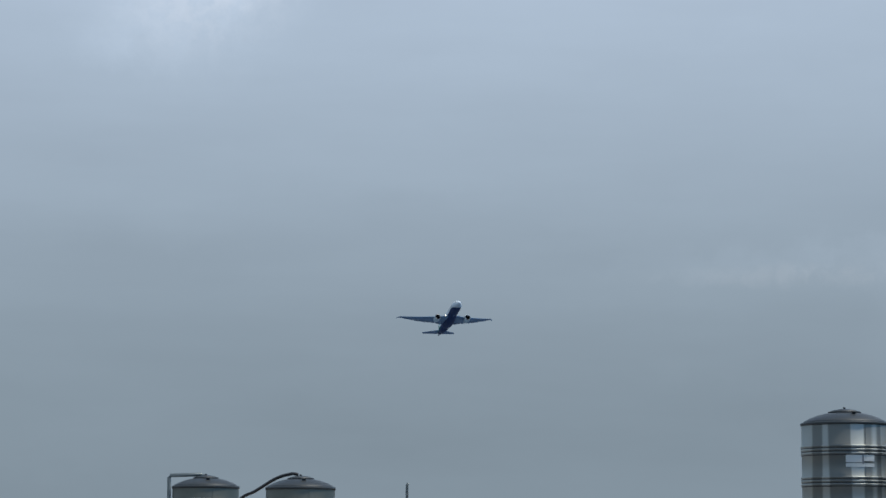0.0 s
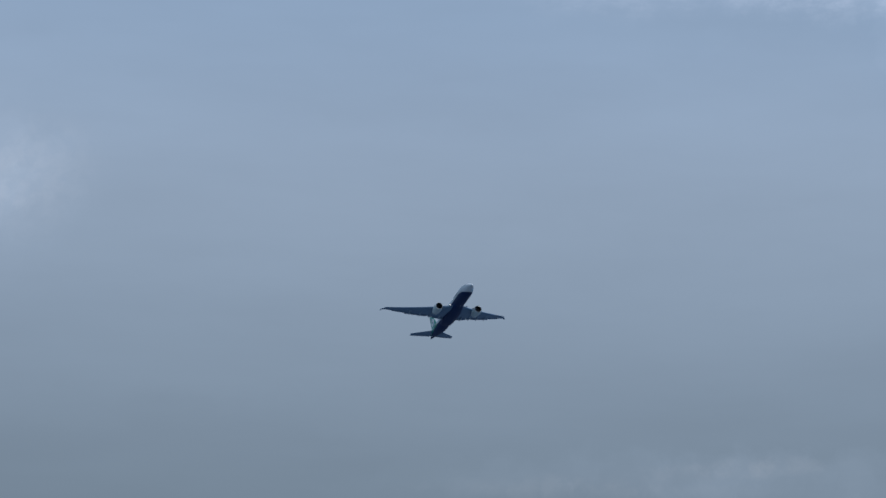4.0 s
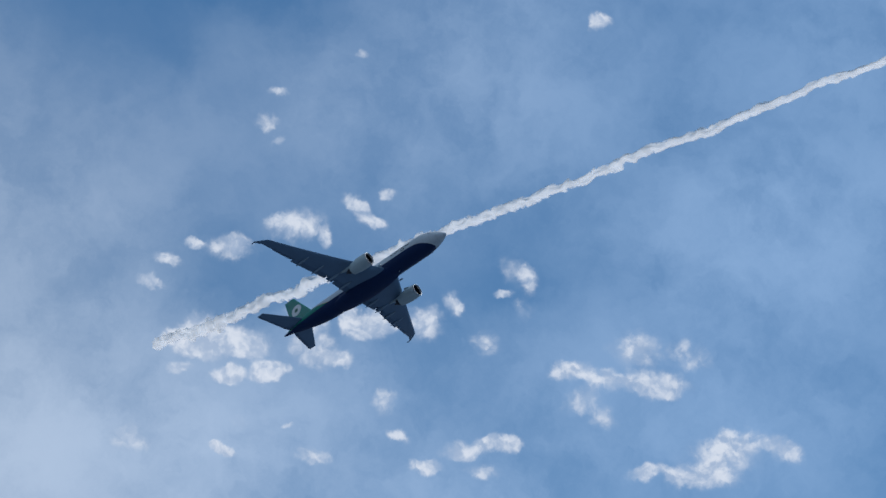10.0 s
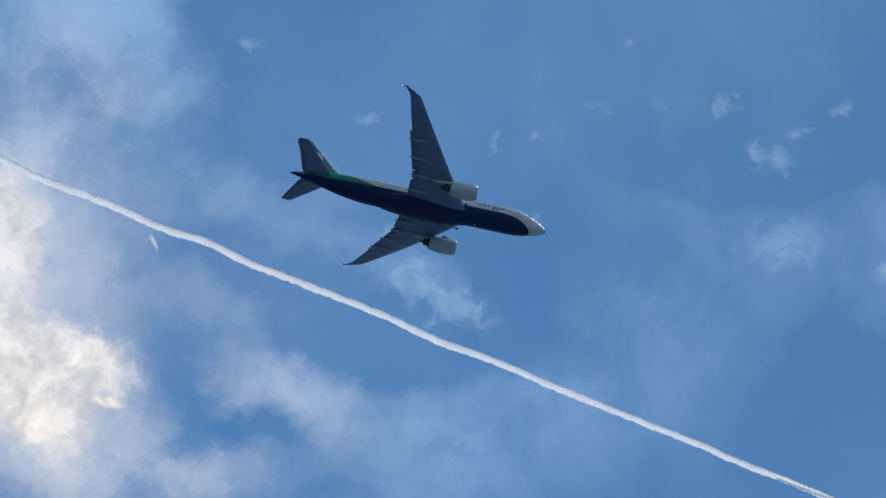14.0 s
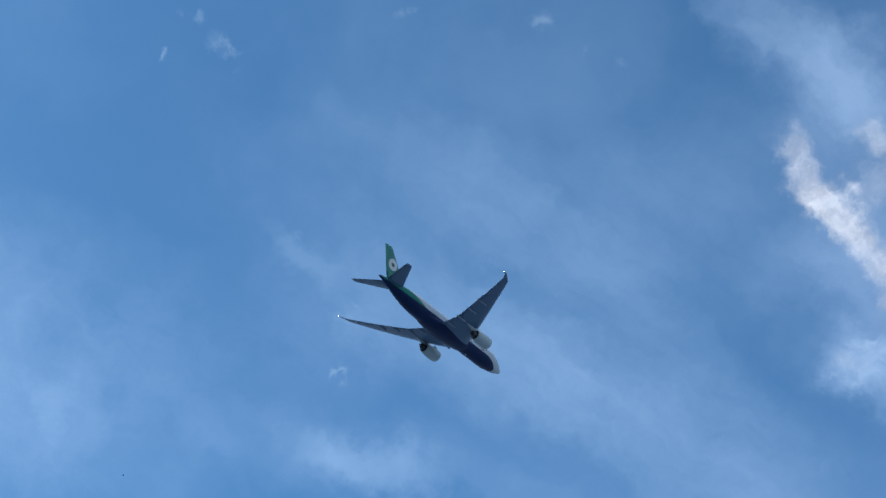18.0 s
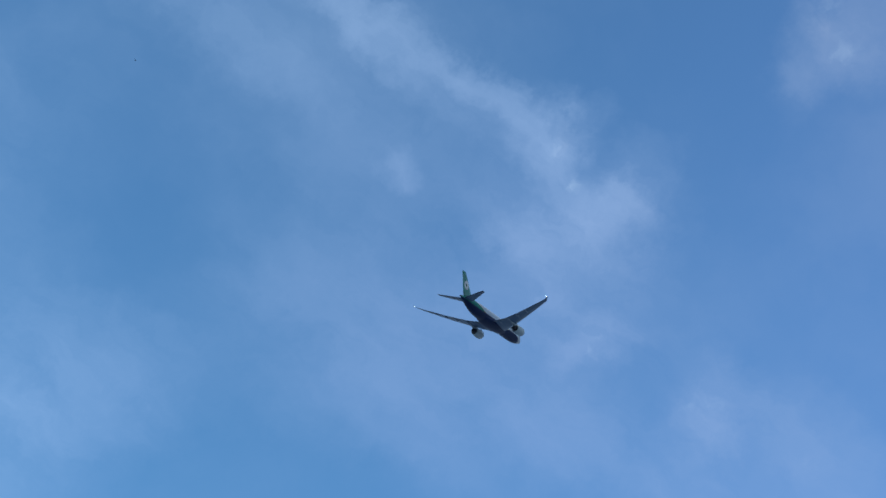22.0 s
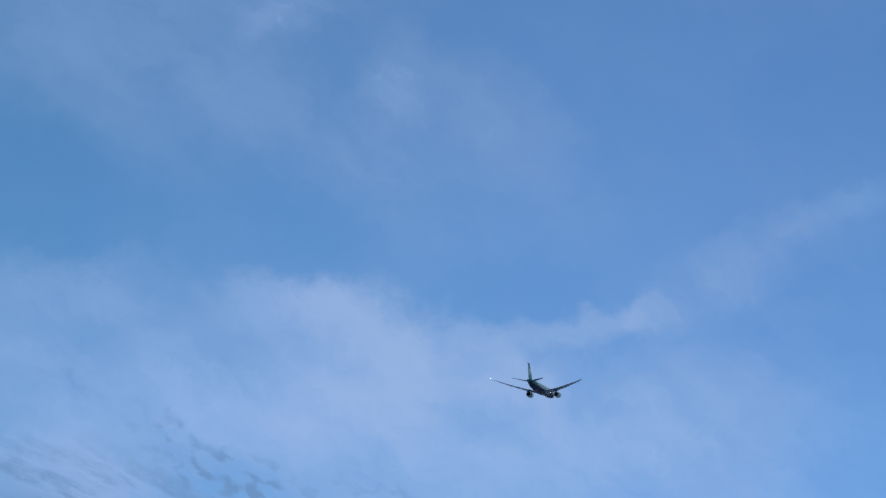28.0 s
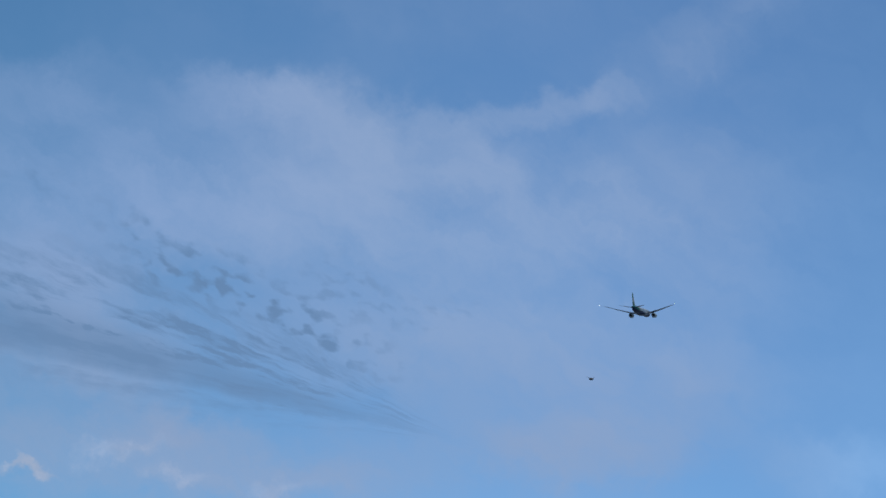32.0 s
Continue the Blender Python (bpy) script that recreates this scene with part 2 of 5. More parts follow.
mass(61.12, 36.65, 1.96, 1.25, 12, 0.90)
mass(61.85, 38.92, 1.60, 3.03, 21, 0.80)
mass(55.28, 37.31, 0.90, 2.31, -45, 0.20)
mass(53.75, 36.27, 1.25, 1.78, -34, 0.30)
mass(65.53, 37.36, 2.68, 1.43, 19, 0.70)
mass(60.68, 40.48, 0.90, 1.07, 22, 0.30)
mass(64.68, 37.00, 2.50, 2.85, 32, 0.45)
mass(66.62, 35.74, 1.60, 1.60, 30, 0.30)
mass(62.25, 39.46, 1.78, 1.96, 34, 0.35)
mass(60.52, 43.49, 2.15, 2.15, -5, 0.30)
mass(62.00, 43.58, 1.07, 1.96, 4, 0.25)
mass(79.41, 35.40, 1.25, 1.25, -27, 0.50)
mass(129.37, 46.80, 1.16, 0.72, -36, 0.35)
mass(130.46, 46.01, 1.43, 0.75, -42, 0.70)
mass(131.74, 45.10, 1.52, 0.81, -38, 0.75)
mass(132.23, 47.25, 0.81, 1.07, 73, 0.60)
mass(132.42, 46.04, 1.07, 1.96, -48, 0.45)
mass(129.15, 48.43, 1.07, 0.53, -31, 0.20)
mass(136.30, 43.17, 3.74, 2.15, -31, 0.30)
mass(138.01, 40.79, 2.31, 1.07, -20, 0.15)
mass(132.93, 44.52, 1.69, 0.98, -37, 0.75)
mass(135.15, 43.90, 1.69, 1.07, -30, 0.85)
mass(131.01, 45.24, 1.07, 0.64, -16, 0.45)
mass(137.58, 42.52, 2.15, 0.98, -32, 0.60)
mass(135.92, 43.19, 2.15, 1.07, -29, 0.40)
mass(137.18, 46.22, 0.98, 0.53, 10, 0.60)
mass(135.29, 45.36, 0.90, 0.44, 72, 0.25)
mass(137.37, 44.82, 0.62, 1.43, 40, 0.30)
mass(134.86, 42.96, 1.60, 0.72, -33, 0.35)
mass(117.59, 29.62, 1.07, 0.53, -23, 0.40)
mass(120.41, 30.72, 1.43, 0.90, 1, 0.16)
mass(120.56, 28.24, 1.07, 1.07, -19, 1.00)
mass(121.79, 27.86, 1.07, 0.72, -29, 0.90)
mass(122.97, 27.18, 0.81, 0.35, -10, 1.00)
mass(121.65, 27.25, 0.81, 0.90, 20, 0.40)
mass(121.21, 30.42, 1.07, 1.25, -39, 0.12)
mass(122.68, 29.74, 0.90, 0.90, -25, 0.12)
mass(138.13, 42.47, 0.72, 1.07, 21, 0.45)
mass(135.64, 42.08, 1.25, 0.81, -7, 0.35)
mass(133.27, 41.86, 0.81, 0.39, 4, 0.35)
mass(139.63, 42.40, 1.07, 1.07, 10, 0.25)
mass(137.35, 40.70, 1.07, 1.07, 52, 0.25)
mass(141.40, 41.13, 1.07, 0.90, 9, 0.20)
mass(140.97, 35.04, 0.53, 1.07, -14, 0.25)
mass(148.24, 38.83, 0.90, 0.81, 47, 0.22)
mass(140.40, 13.80, 1.30, 0.32, 4, 0.80)
mass(142.50, 14.60, 2.40, 0.60, 6, 0.42)
mass(144.00, 14.10, 1.60, 0.40, 8, 0.40)
mass(146.50, 14.30, 1.70, 0.45, 8, 0.36)
veil(141.50, 14.20, 4.50, 1.50, 4, 0.50)
veil(146.50, 14.60, 5.00, 1.60, 8, 0.45)
veil(153.00, 15.60, 5.00, 1.80, 4, 0.25)
veil(-6.40, 13.40, 3.60, 2.00, 12, 0.16)
veil(10.50, 7.05, 7.50, 0.80, 0, 0.04)
line(12.80, 7.20, 3.20, 0.30, 3, 0.08)
line(9.00, 6.70, 5.50, 0.40, 0, 0.04)
line(-5.60, 13.60, 3.40, 1.90, 20, 0.10)
veil(6.00, 21.60, 6.00, 3.00, 0, 0.22)
veil(-6.00, 13.46, 2.19, 3.18, 4, 0.08)
veil(14.76, 19.57, 7.95, 2.39, 4, 0.20)
veil(20.53, 18.72, 5.96, 3.58, 9, 0.35)
veil(8.02, 22.52, 7.95, 2.78, 4, 0.25)
veil(24.70, 21.32, 6.96, 4.97, 0, 0.40)
veil(27.11, 18.87, 2.19, 1.59, 0, 0.45)
veil(27.93, 17.38, 2.39, 1.59, 0, 0.50)
veil(15.59, 19.14, 5.96, 2.99, 3, 0.05)
veil(25.44, 24.44, 2.39, 0.32, -1, 0.25)
veil(25.45, 26.07, 5.96, 2.99, 19, 0.35)
veil(22.46, 24.03, 5.96, 3.18, 21, 0.25)
veil(17.31, 21.72, 10.93, 4.57, 7, 0.36)
veil(28.39, 21.17, 9.93, 2.58, 3, 0.50)
veil(32.69, 23.09, 5.96, 2.58, 1, 0.25)
veil(13.21, 24.18, 4.97, 5.96, 9, 0.30)
veil(32.68, 23.90, 4.97, 3.18, 1, 0.20)
veil(18.43, 29.69, 7.95, 3.97, 8, 0.25)
veil(26.63, 25.58, 4.97, 2.99, 4, 0.15)
veil(35.69, 33.14, 5.16, 3.18, 26, 0.12)
veil(39.14, 31.09, 3.97, 3.97, 5, 0.15)
veil(21.10, 26.44, 3.97, 2.99, 13, 0.30)
veil(23.23, 24.11, 4.97, 1.78, 12, 0.35)
veil(37.99, 27.05, 6.37, 2.78, 6, 0.35)
veil(20.67, 23.03, 1.78, 1.19, 13, 0.40)
veil(29.84, 25.25, 7.95, 1.99, 9, 0.20)
veil(28.89, 34.13, 9.93, 2.99, 10, 0.12)
veil(32.56, 27.80, 5.96, 1.99, 15, 0.25)
veil(47.52, 32.56, 4.38, 3.38, 8, 0.45)
veil(38.05, 31.10, 4.97, 3.18, 13, 0.42)
veil(49.27, 37.52, 2.99, 1.99, 6, 0.20)
veil(27.36, 37.37, 2.99, 1.00, 19, 0.30)
veil(38.36, 39.29, 1.39, 1.59, 13, 0.30)
veil(29.78, 33.47, 5.96, 4.97, 17, 0.25)
veil(41.72, 36.63, 4.97, 2.39, 11, 0.20)
veil(43.29, 39.34, 8.95, 5.16, 20, 0.18)
veil(43.20, 33.51, 7.95, 5.16, 20, 0.32)
veil(49.94, 33.86, 4.97, 2.99, -4, 0.30)
veil(60.96, 40.12, 1.59, 2.19, -12, 0.35)
veil(53.94, 36.54, 1.99, 3.18, 13, 0.25)
veil(58.84, 43.15, 3.38, 1.39, -30, 0.30)
veil(50.05, 39.15, 1.19, 0.80, 16, 0.35)
veil(56.42, 41.72, 1.99, 0.80, -9, 0.20)
veil(53.37, 33.21, 1.99, 0.80, 14, 0.40)
veil(50.16, 35.76, 1.19, 1.78, 56, 0.25)
veil(61.66, 39.31, 2.99, 3.97, 21, 0.35)
veil(51.83, 38.39, 6.96, 6.96, 28, 0.25)
veil(66.69, 38.96, 4.97, 2.78, -2, 0.35)
veil(61.01, 41.32, 1.59, 1.59, 22, 0.30)
veil(60.13, 45.49, 1.78, 2.78, -33, 0.35)
veil(62.84, 44.33, 1.78, 2.19, -10, 0.25)
veil(53.76, 36.88, 1.78, 3.18, -44, 0.30)
veil(49.95, 39.14, 1.00, 0.70, 29, 0.30)
veil(51.10, 35.49, 1.19, 1.99, 28, 0.30)
veil(53.36, 42.05, 5.96, 2.58, 27, 0.20)
veil(69.83, 44.37, 1.39, 0.80, 16, 0.15)
veil(53.90, 34.52, 2.78, 1.59, 26, 0.20)
veil(56.21, 45.63, 2.39, 1.19, 25, 0.25)
veil(58.64, 43.41, 5.96, 3.58, 23, 0.22)
veil(66.86, 43.02, 2.39, 1.00, -12, 0.18)
veil(63.54, 39.15, 3.18, 5.96, 33, 0.40)
veil(66.68, 35.92, 3.38, 2.58, 30, 0.45)
veil(61.26, 44.36, 3.58, 1.78, 5, 0.40)
veil(64.38, 42.14, 3.58, 2.39, -18, 0.35)
veil(69.25, 40.50, 3.58, 1.59, -1, 0.30)
veil(71.91, 39.58, 3.38, 1.19, 12, 0.45)
veil(74.96, 43.30, 2.39, 0.90, -5, 0.15)
veil(75.23, 39.32, 5.16, 1.78, 0, 0.35)
veil(70.89, 37.02, 2.78, 1.00, 28, 0.40)
veil(70.26, 43.10, 2.39, 1.19, -2, 0.20)
veil(79.89, 42.19, 2.99, 1.19, 22, 0.10)
veil(73.11, 43.53, 2.19, 1.39, -2, 0.18)
veil(75.90, 43.04, 1.78, 1.00, -9, 0.12)
veil(76.54, 40.55, 4.38, 2.19, 25, 0.20)
veil(78.86, 36.07, 2.19, 2.39, -26, 0.55)
wisp(73.20, 43.20, 1.60, 1.10, -20, 0.60)
wisp(75.30, 43.00, 1.30, 0.90, 30, 0.55)
veil(78.5, 40.8, 4.5, 2.8, 0, 0.28)
veil(84.55, 47.14, 1.59, 0.71, 30, 0.35)
veil(92.32, 48.68, 5.16, 5.16, 24, 0.14)
veil(94.27, 51.89, 5.16, 2.99, 23, 0.14)
veil(98.02, 46.87, 4.97, 3.38, 21, 0.12)
veil(78.33, 37.40, 1.59, 1.78, -26, 0.30)
veil(128.99, 48.82, 4.77, 1.78, -26, 0.40)
veil(131.00, 47.89, 2.39, 2.39, -32, 0.35)
veil(131.73, 44.55, 1.78, 3.58, -47, 0.25)
veil(133.28, 41.89, 1.19, 1.00, 12, 0.40)
veil(122.02, 42.93, 6.55, 1.78, -15, 0.10)
veil(124.63, 39.26, 7.95, 2.19, -7, 0.16)
veil(119.63, 36.12, 5.16, 1.59, 11, 0.16)
veil(110.40, 33.82, 2.58, 2.19, -4, 0.14)
veil(119.67, 41.11, 12.92, 6.55, 21, 0.12)
veil(130.78, 39.93, 4.97, 1.78, -16, 0.10)
veil(135.47, 43.46, 4.38, 3.18, -34, 0.55)
veil(134.19, 41.46, 3.97, 1.19, -18, 0.25)
veil(124.69, 39.44, 8.35, 1.59, -16, 0.10)
veil(119.72, 36.25, 2.78, 0.90, 7, 0.14)
veil(128.78, 36.00, 7.95, 1.39, -14, 0.15)
veil(134.74, 36.40, 5.57, 1.39, -28, 0.14)
veil(118.36, 31.84, 3.58, 1.39, -13, 0.25)
veil(120.77, 31.05, 1.99, 1.19, 21, 0.28)
veil(117.62, 29.56, 1.78, 1.00, -18, 0.40)
veil(115.39, 40.12, 1.78, 0.49, -16, 0.10)
veil(118.23, 39.16, 1.19, 1.00, 23, 0.15)
veil(127.57, 36.86, 11.93, 5.96, -3, 0.07)
veil(121.10, 30.67, 1.78, 1.78, -29, 0.40)
veil(123.02, 29.71, 1.59, 1.19, -25, 0.30)
veil(121.13, 28.08, 2.19, 2.19, -29, 0.40)
veil(137.50, 42.10, 3.97, 1.78, 2, 0.35)
veil(141.08, 40.95, 2.78, 1.19, 9, 0.25)
veil(131.50, 38.04, 5.16, 1.19, -24, 0.04)
veil(137.10, 35.92, 5.16, 1.19, -30, 0.10)
veil(140.36, 35.07, 1.78, 1.39, -40, 0.30)
veil(141.51, 32.77, 3.38, 2.19, -20, 0.28)
veil(119.71, 36.05, 2.19, 1.00, 3, 0.08)
veil(132.00, 34.03, 11.14, 5.57, -5, 0.09)
veil(137.01, 40.64, 1.78, 1.19, 32, 0.25)
veil(134.84, 28.53, 11.93, 3.97, 14, 0.17)
veil(128.43, 26.21, 5.96, 2.99, 17, 0.08)
veil(140.97, 35.04, 1.19, 1.59, -29, 0.27)
veil(138.76, 35.64, 3.58, 0.71, -20, 0.20)
veil(134.29, 36.58, 2.58, 0.80, -25, 0.20)
veil(141.92, 33.10, 3.38, 1.39, 21, 0.32)
veil(143.17, 34.26, 1.39, 1.59, -30, 0.20)
veil(142.98, 30.48, 1.78, 1.00, 10, 0.22)
veil(146.25, 29.17, 1.59, 1.78, -41, 0.20)
veil(148.47, 38.44, 2.19, 1.59, 47, 0.30)
veil(136.29, 33.48, 1.00, 0.59, 14, 0.18)
veil(140.37, 30.61, 9.93, 5.57, 12, 0.08)
veil(142.62, 27.65, 8.95, 2.39, -9, 0.07)
veil(149.39, 28.88, 3.18, 1.59, -28, 0.12)
veil(142.52, 30.29, 1.39, 0.80, 31, 0.15)
veil(141.28, 31.12, 1.59, 1.00, -28, 0.15)
veil(146.44, 29.10, 0.80, 1.39, 49, 0.14)
veil(147.90, 29.36, 2.39, 1.00, -36, 0.12)
veil(144.96, 23.39, 3.38, 1.00, 0, 0.35)
veil(139.17, 22.91, 3.18, 1.19, 12, 0.30)
veil(151.37, 23.79, 5.16, 0.68, 13, 0.22)
veil(155.82, 25.39, 4.38, 0.80, 27, 0.18)
veil(147.77, 22.84, 2.39, 1.39, -36, 0.30)
veil(150.50, 22.51, 2.39, 1.19, -37, 0.30)
veil(141.74, 21.46, 6.37, 2.39, 11, 0.22)
veil(136.88, 21.33, 3.97, 2.19, 13, 0.16)
veil(145.60, 20.72, 7.95, 1.78, 10, 0.35)
veil(152.76, 22.23, 4.38, 1.59, -23, 0.25)
veil(147.51, 27.10, 7.95, 2.39, -11, 0.10)
veil(144.80, 23.32, 2.39, 0.80, -15, 0.25)
veil(152.25, 23.91, 3.97, 0.64, 12, 0.15)
veil(147.16, 22.71, 5.16, 1.78, -11, 0.30)
veil(152.64, 20.93, 4.97, 1.19, 7, 0.30)
veil(149.98, 18.95, 6.37, 2.19, 8, 0.35)
veil(142.22, 21.22, 5.96, 2.39, 1, 0.14)
veil(157.21, 26.83, 4.38, 0.80, 27, 0.20)
veil(158.29, 23.10, 8.35, 8.35, 5, 0.12)
veil(156.42, 19.68, 4.38, 1.78, 6, 0.20)
veil(155.48, 21.77, 5.96, 2.78, 6, 0.22)
veil(143.74, 17.46, 8.55, 2.39, -9, 0.18)
veil(143.67, 15.12, 2.99, 0.71, 0, 0.45)
veil(146.60, 14.39, 3.18, 0.80, 7, 0.40)
veil(154.24, 15.97, 5.16, 1.19, 8, 0.40)
veil(160.55, 15.85, 3.58, 1.19, 3, 0.35)
veil(151.92, 17.82, 6.37, 2.19, 5, 0.35)
veil(146.46, 20.83, 6.96, 2.39, -3, 0.25)
veil(140.82, 19.52, 3.97, 1.99, 9, 0.10)
veil(156.25, 17.62, 4.97, 1.59, 4, 0.25)
veil(141.41, 16.04, 3.97, 0.80, -7, 0.25)
# broad thin haze and the clearer gaps in it
veil(11.1, 14.4, 6.2, 5.4, 0, -0.14)
veil(11.6, 18.6, 6.2, 5.4, 0, -0.32)
veil(12.2, 22.8, 6.2, 5.4, 0, 0.18)
veil(13.5, 31.2, 6.2, 5.4, 0, 0.20)
veil(15.6, 6.0, 6.2, 5.4, 0, 0.11)
veil(15.6, 10.2, 6.2, 5.4, 0, -0.15)
veil(16.3, 14.4, 6.2, 5.4, 0, 0.06)
veil(17.0, 18.6, 6.2, 5.4, 0, -0.08)
veil(17.8, 22.8, 6.2, 5.4, 0, 0.26)
veil(18.6, 27.0, 6.2, 5.4, 0, 0.25)
veil(20.8, 10.2, 6.2, 5.4, 0, -0.08)
veil(22.4, 18.6, 6.2, 5.4, 0, -0.13)
veil(23.3, 22.8, 6.2, 5.4, 0, 0.19)
veil(25.3, 31.2, 6.2, 5.4, 0, 0.07)
veil(27.8, 18.6, 6.2, 5.4, 0, 0.42)
veil(28.9, 22.8, 6.2, 5.4, 0, 0.27)
veil(30.0, 39.6, 6.2, 5.4, 0, 0.46)
veil(31.2, 31.2, 6.2, 5.4, 0, 0.05)
veil(33.8, 35.4, 6.2, 5.4, 0, 0.17)
veil(34.4, 22.8, 6.2, 5.4, 0, 0.15)
veil(35.7, 27.0, 6.2, 5.4, 0, 0.13)
veil(40.0, 22.8, 6.2, 5.4, 0, 0.11)
veil(40.0, 35.4, 6.2, 5.4, 0, 0.08)
veil(41.4, 27.0, 6.2, 5.4, 0, 0.19)
veil(42.9, 31.2, 6.2, 5.4, 0, 0.15)
veil(43.3, 39.6, 6.2, 5.4, 0, 0.06)
veil(47.1, 43.8, 6.2, 5.4, 0, 0.19)
veil(48.8, 31.2, 6.2, 5.4, 0, 0.17)
veil(50.0, 39.6, 6.2, 5.4, 0, -0.13)
veil(52.5, 35.4, 6.2, 5.4, 0, -0.18)
veil(54.3, 43.8, 6.2, 5.4, 0, -0.09)
veil(56.7, 39.6, 6.2, 5.4, 0, 0.17)
veil(58.8, 35.4, 6.2, 5.4, 0, 0.27)
veil(59.2, 48.0, 6.2, 5.4, 0, 0.09)
veil(61.4, 43.8, 6.2, 5.4, 0, -0.10)
veil(63.3, 39.6, 6.2, 5.4, 0, -0.24)
veil(65.0, 35.4, 6.2, 5.4, 0, 0.16)
veil(66.9, 48.0, 6.2, 5.4, 0, -0.11)
veil(68.6, 43.8, 6.2, 5.4, 0, 0.07)
veil(70.0, 39.6, 6.2, 5.4, 0, -0.24)
veil(71.2, 35.4, 6.2, 5.4, 0, 0.18)
veil(74.6, 48.0, 6.2, 5.4, 0, 0.05)
veil(75.7, 43.8, 6.2, 5.4, 0, -0.11)
veil(76.7, 39.6, 6.2, 5.4, 0, -0.17)
veil(77.5, 35.4, 6.2, 5.4, 0, 0.24)
veil(81.7, 52.2, 6.2, 5.4, 0, -0.59)
veil(82.9, 43.8, 6.2, 5.4, 0, 0.24)
veil(83.3, 39.6, 6.2, 5.4, 0, -0.11)
veil(83.8, 35.4, 6.2, 5.4, 0, 0.18)
veil(90.0, 39.6, 6.2, 5.4, 0, 0.10)
veil(90.0, 43.8, 6.2, 5.4, 0, -0.30)
veil(90.0, 48.0, 6.2, 5.4, 0, 0.17)
veil(90.0, 52.2, 6.2, 5.4, 0, -0.18)
veil(97.7, 48.0, 6.2, 5.4, 0, -0.20)
veil(98.3, 52.2, 6.2, 5.4, 0, -0.45)
veil(104.3, 43.8, 6.2, 5.4, 0, -0.17)
veil(128.9, 22.8, 6.2, 5.4, 0, 0.06)
veil(121.4, 27.0, 6.2, 5.4, 0, -0.19)
veil(127.1, 27.0, 6.2, 5.4, 0, 0.11)
veil(132.9, 27.0, 6.2, 5.4, 0, -0.11)
veil(119.4, 31.2, 6.2, 5.4, 0, 0.05)
veil(125.3, 31.2, 6.2, 5.4, 0, 0.14)
veil(108.8, 35.4, 6.2, 5.4, 0, 0.18)
veil(115.0, 35.4, 6.2, 5.4, 0, 0.04)
veil(121.2, 35.4, 6.2, 5.4, 0, -0.16)
veil(127.5, 35.4, 6.2, 5.4, 0, -0.05)
veil(110.0, 39.6, 6.2, 5.4, 0, -0.09)
veil(125.7, 43.8, 6.2, 5.4, 0, 0.06)
veil(132.9, 43.8, 6.2, 5.4, 0, -0.09)
veil(120.8, 48.0, 6.2, 5.4, 0, -0.18)
veil(128.5, 48.0, 6.2, 5.4, 0, 0.07)
veil(139.5, 17.5, 6.0, 4.0, 0, 0.45)
veil(128.2, 30.5, 4.0, 5.0, 0, -0.14)
veil(130.0, 34.8, 5.0, 3.0, 0, -0.06)
veil(58.4, 46.5, 3.4, 2.4, 0, 0.30)
veil(55.4, 42.0, 3.0, 2.4, 0, 0.16)
veil(70.8, 47.0, 3.0, 4.0, 0, -0.14)
veil(13.5, 20.5, 5.0, 3.5, 0, -0.20)
fleck(139.43, 20.56, 1.60, 0.72, -9, 0.40)
fleck(142.40, 19.61, 1.96, 0.90, -20, 1.00)
fleck(144.23, 19.04, 2.68, 1.07, -14, 0.90)
fleck(146.03, 18.40, 3.03, 1.10, -11, 1.10)
fleck(147.60, 17.60, 2.40, 0.80, -16, 0.90)
fleck(148.01, 19.08, 2.15, 0.90, -18, 0.70)
fleck(150.07, 18.88, 1.25, 0.53, 6, 0.50)
strip(142.50, 17.40, 12.00, 2.60, -4, 1.20)
line(16.20, 22.20, 2.30, 0.24, 33, 0.60)
line(17.55, 23.00, 1.90, 0.20, 33, 0.80)
line(18.45, 23.52, 0.80, 0.16, 33, 0.60)
line(19.70, 15.86, 1.50, 0.26, 14, 0.32)
line(21.40, 16.26, 1.10, 0.14, 10, 0.36)
dapple(11.00, 25.00, 6.50, 4.20, 0, 1.10)
dapple(6.00, 23.20, 5.50, 3.00, 0, 0.50)
dapple(13.50, 21.40, 7.00, 2.20, 4, 0.50)
dapple(12.50, 19.40, 6.50, 1.50, 2, 0.32)
veil(16.80, 22.60, 3.80, 2.10, 33, 0.90)
veil(18.50, 23.60, 4.80, 2.60, 10, 0.60)
veil(23.00, 21.30, 6.50, 3.00, 5, 0.30)
veil(19.50, 21.20, 4.00, 2.20, 10, 0.35)
dapple(17.50, 19.80, 6.50, 2.20, 4, 0.65)
dapple(21.50, 18.90, 5.50, 1.60, 6, 0.60)
dapple(25.00, 20.20, 3.00, 1.30, 20, 0.40)


coord = nd(WT, "ShaderNodeTexCoord").outputs["Generated"]
DIR = vec("NORMALIZE", coord)
split = nd(WT, "ShaderNodeSeparateXYZ")
put(WT, split.inputs[0], DIR)
dx, dy, dz = split.outputs
AZ = calc("DEGREES", calc("ARCTAN2", dx, dy))
EL = calc("DEGREES", calc("ARCSINE", dz))

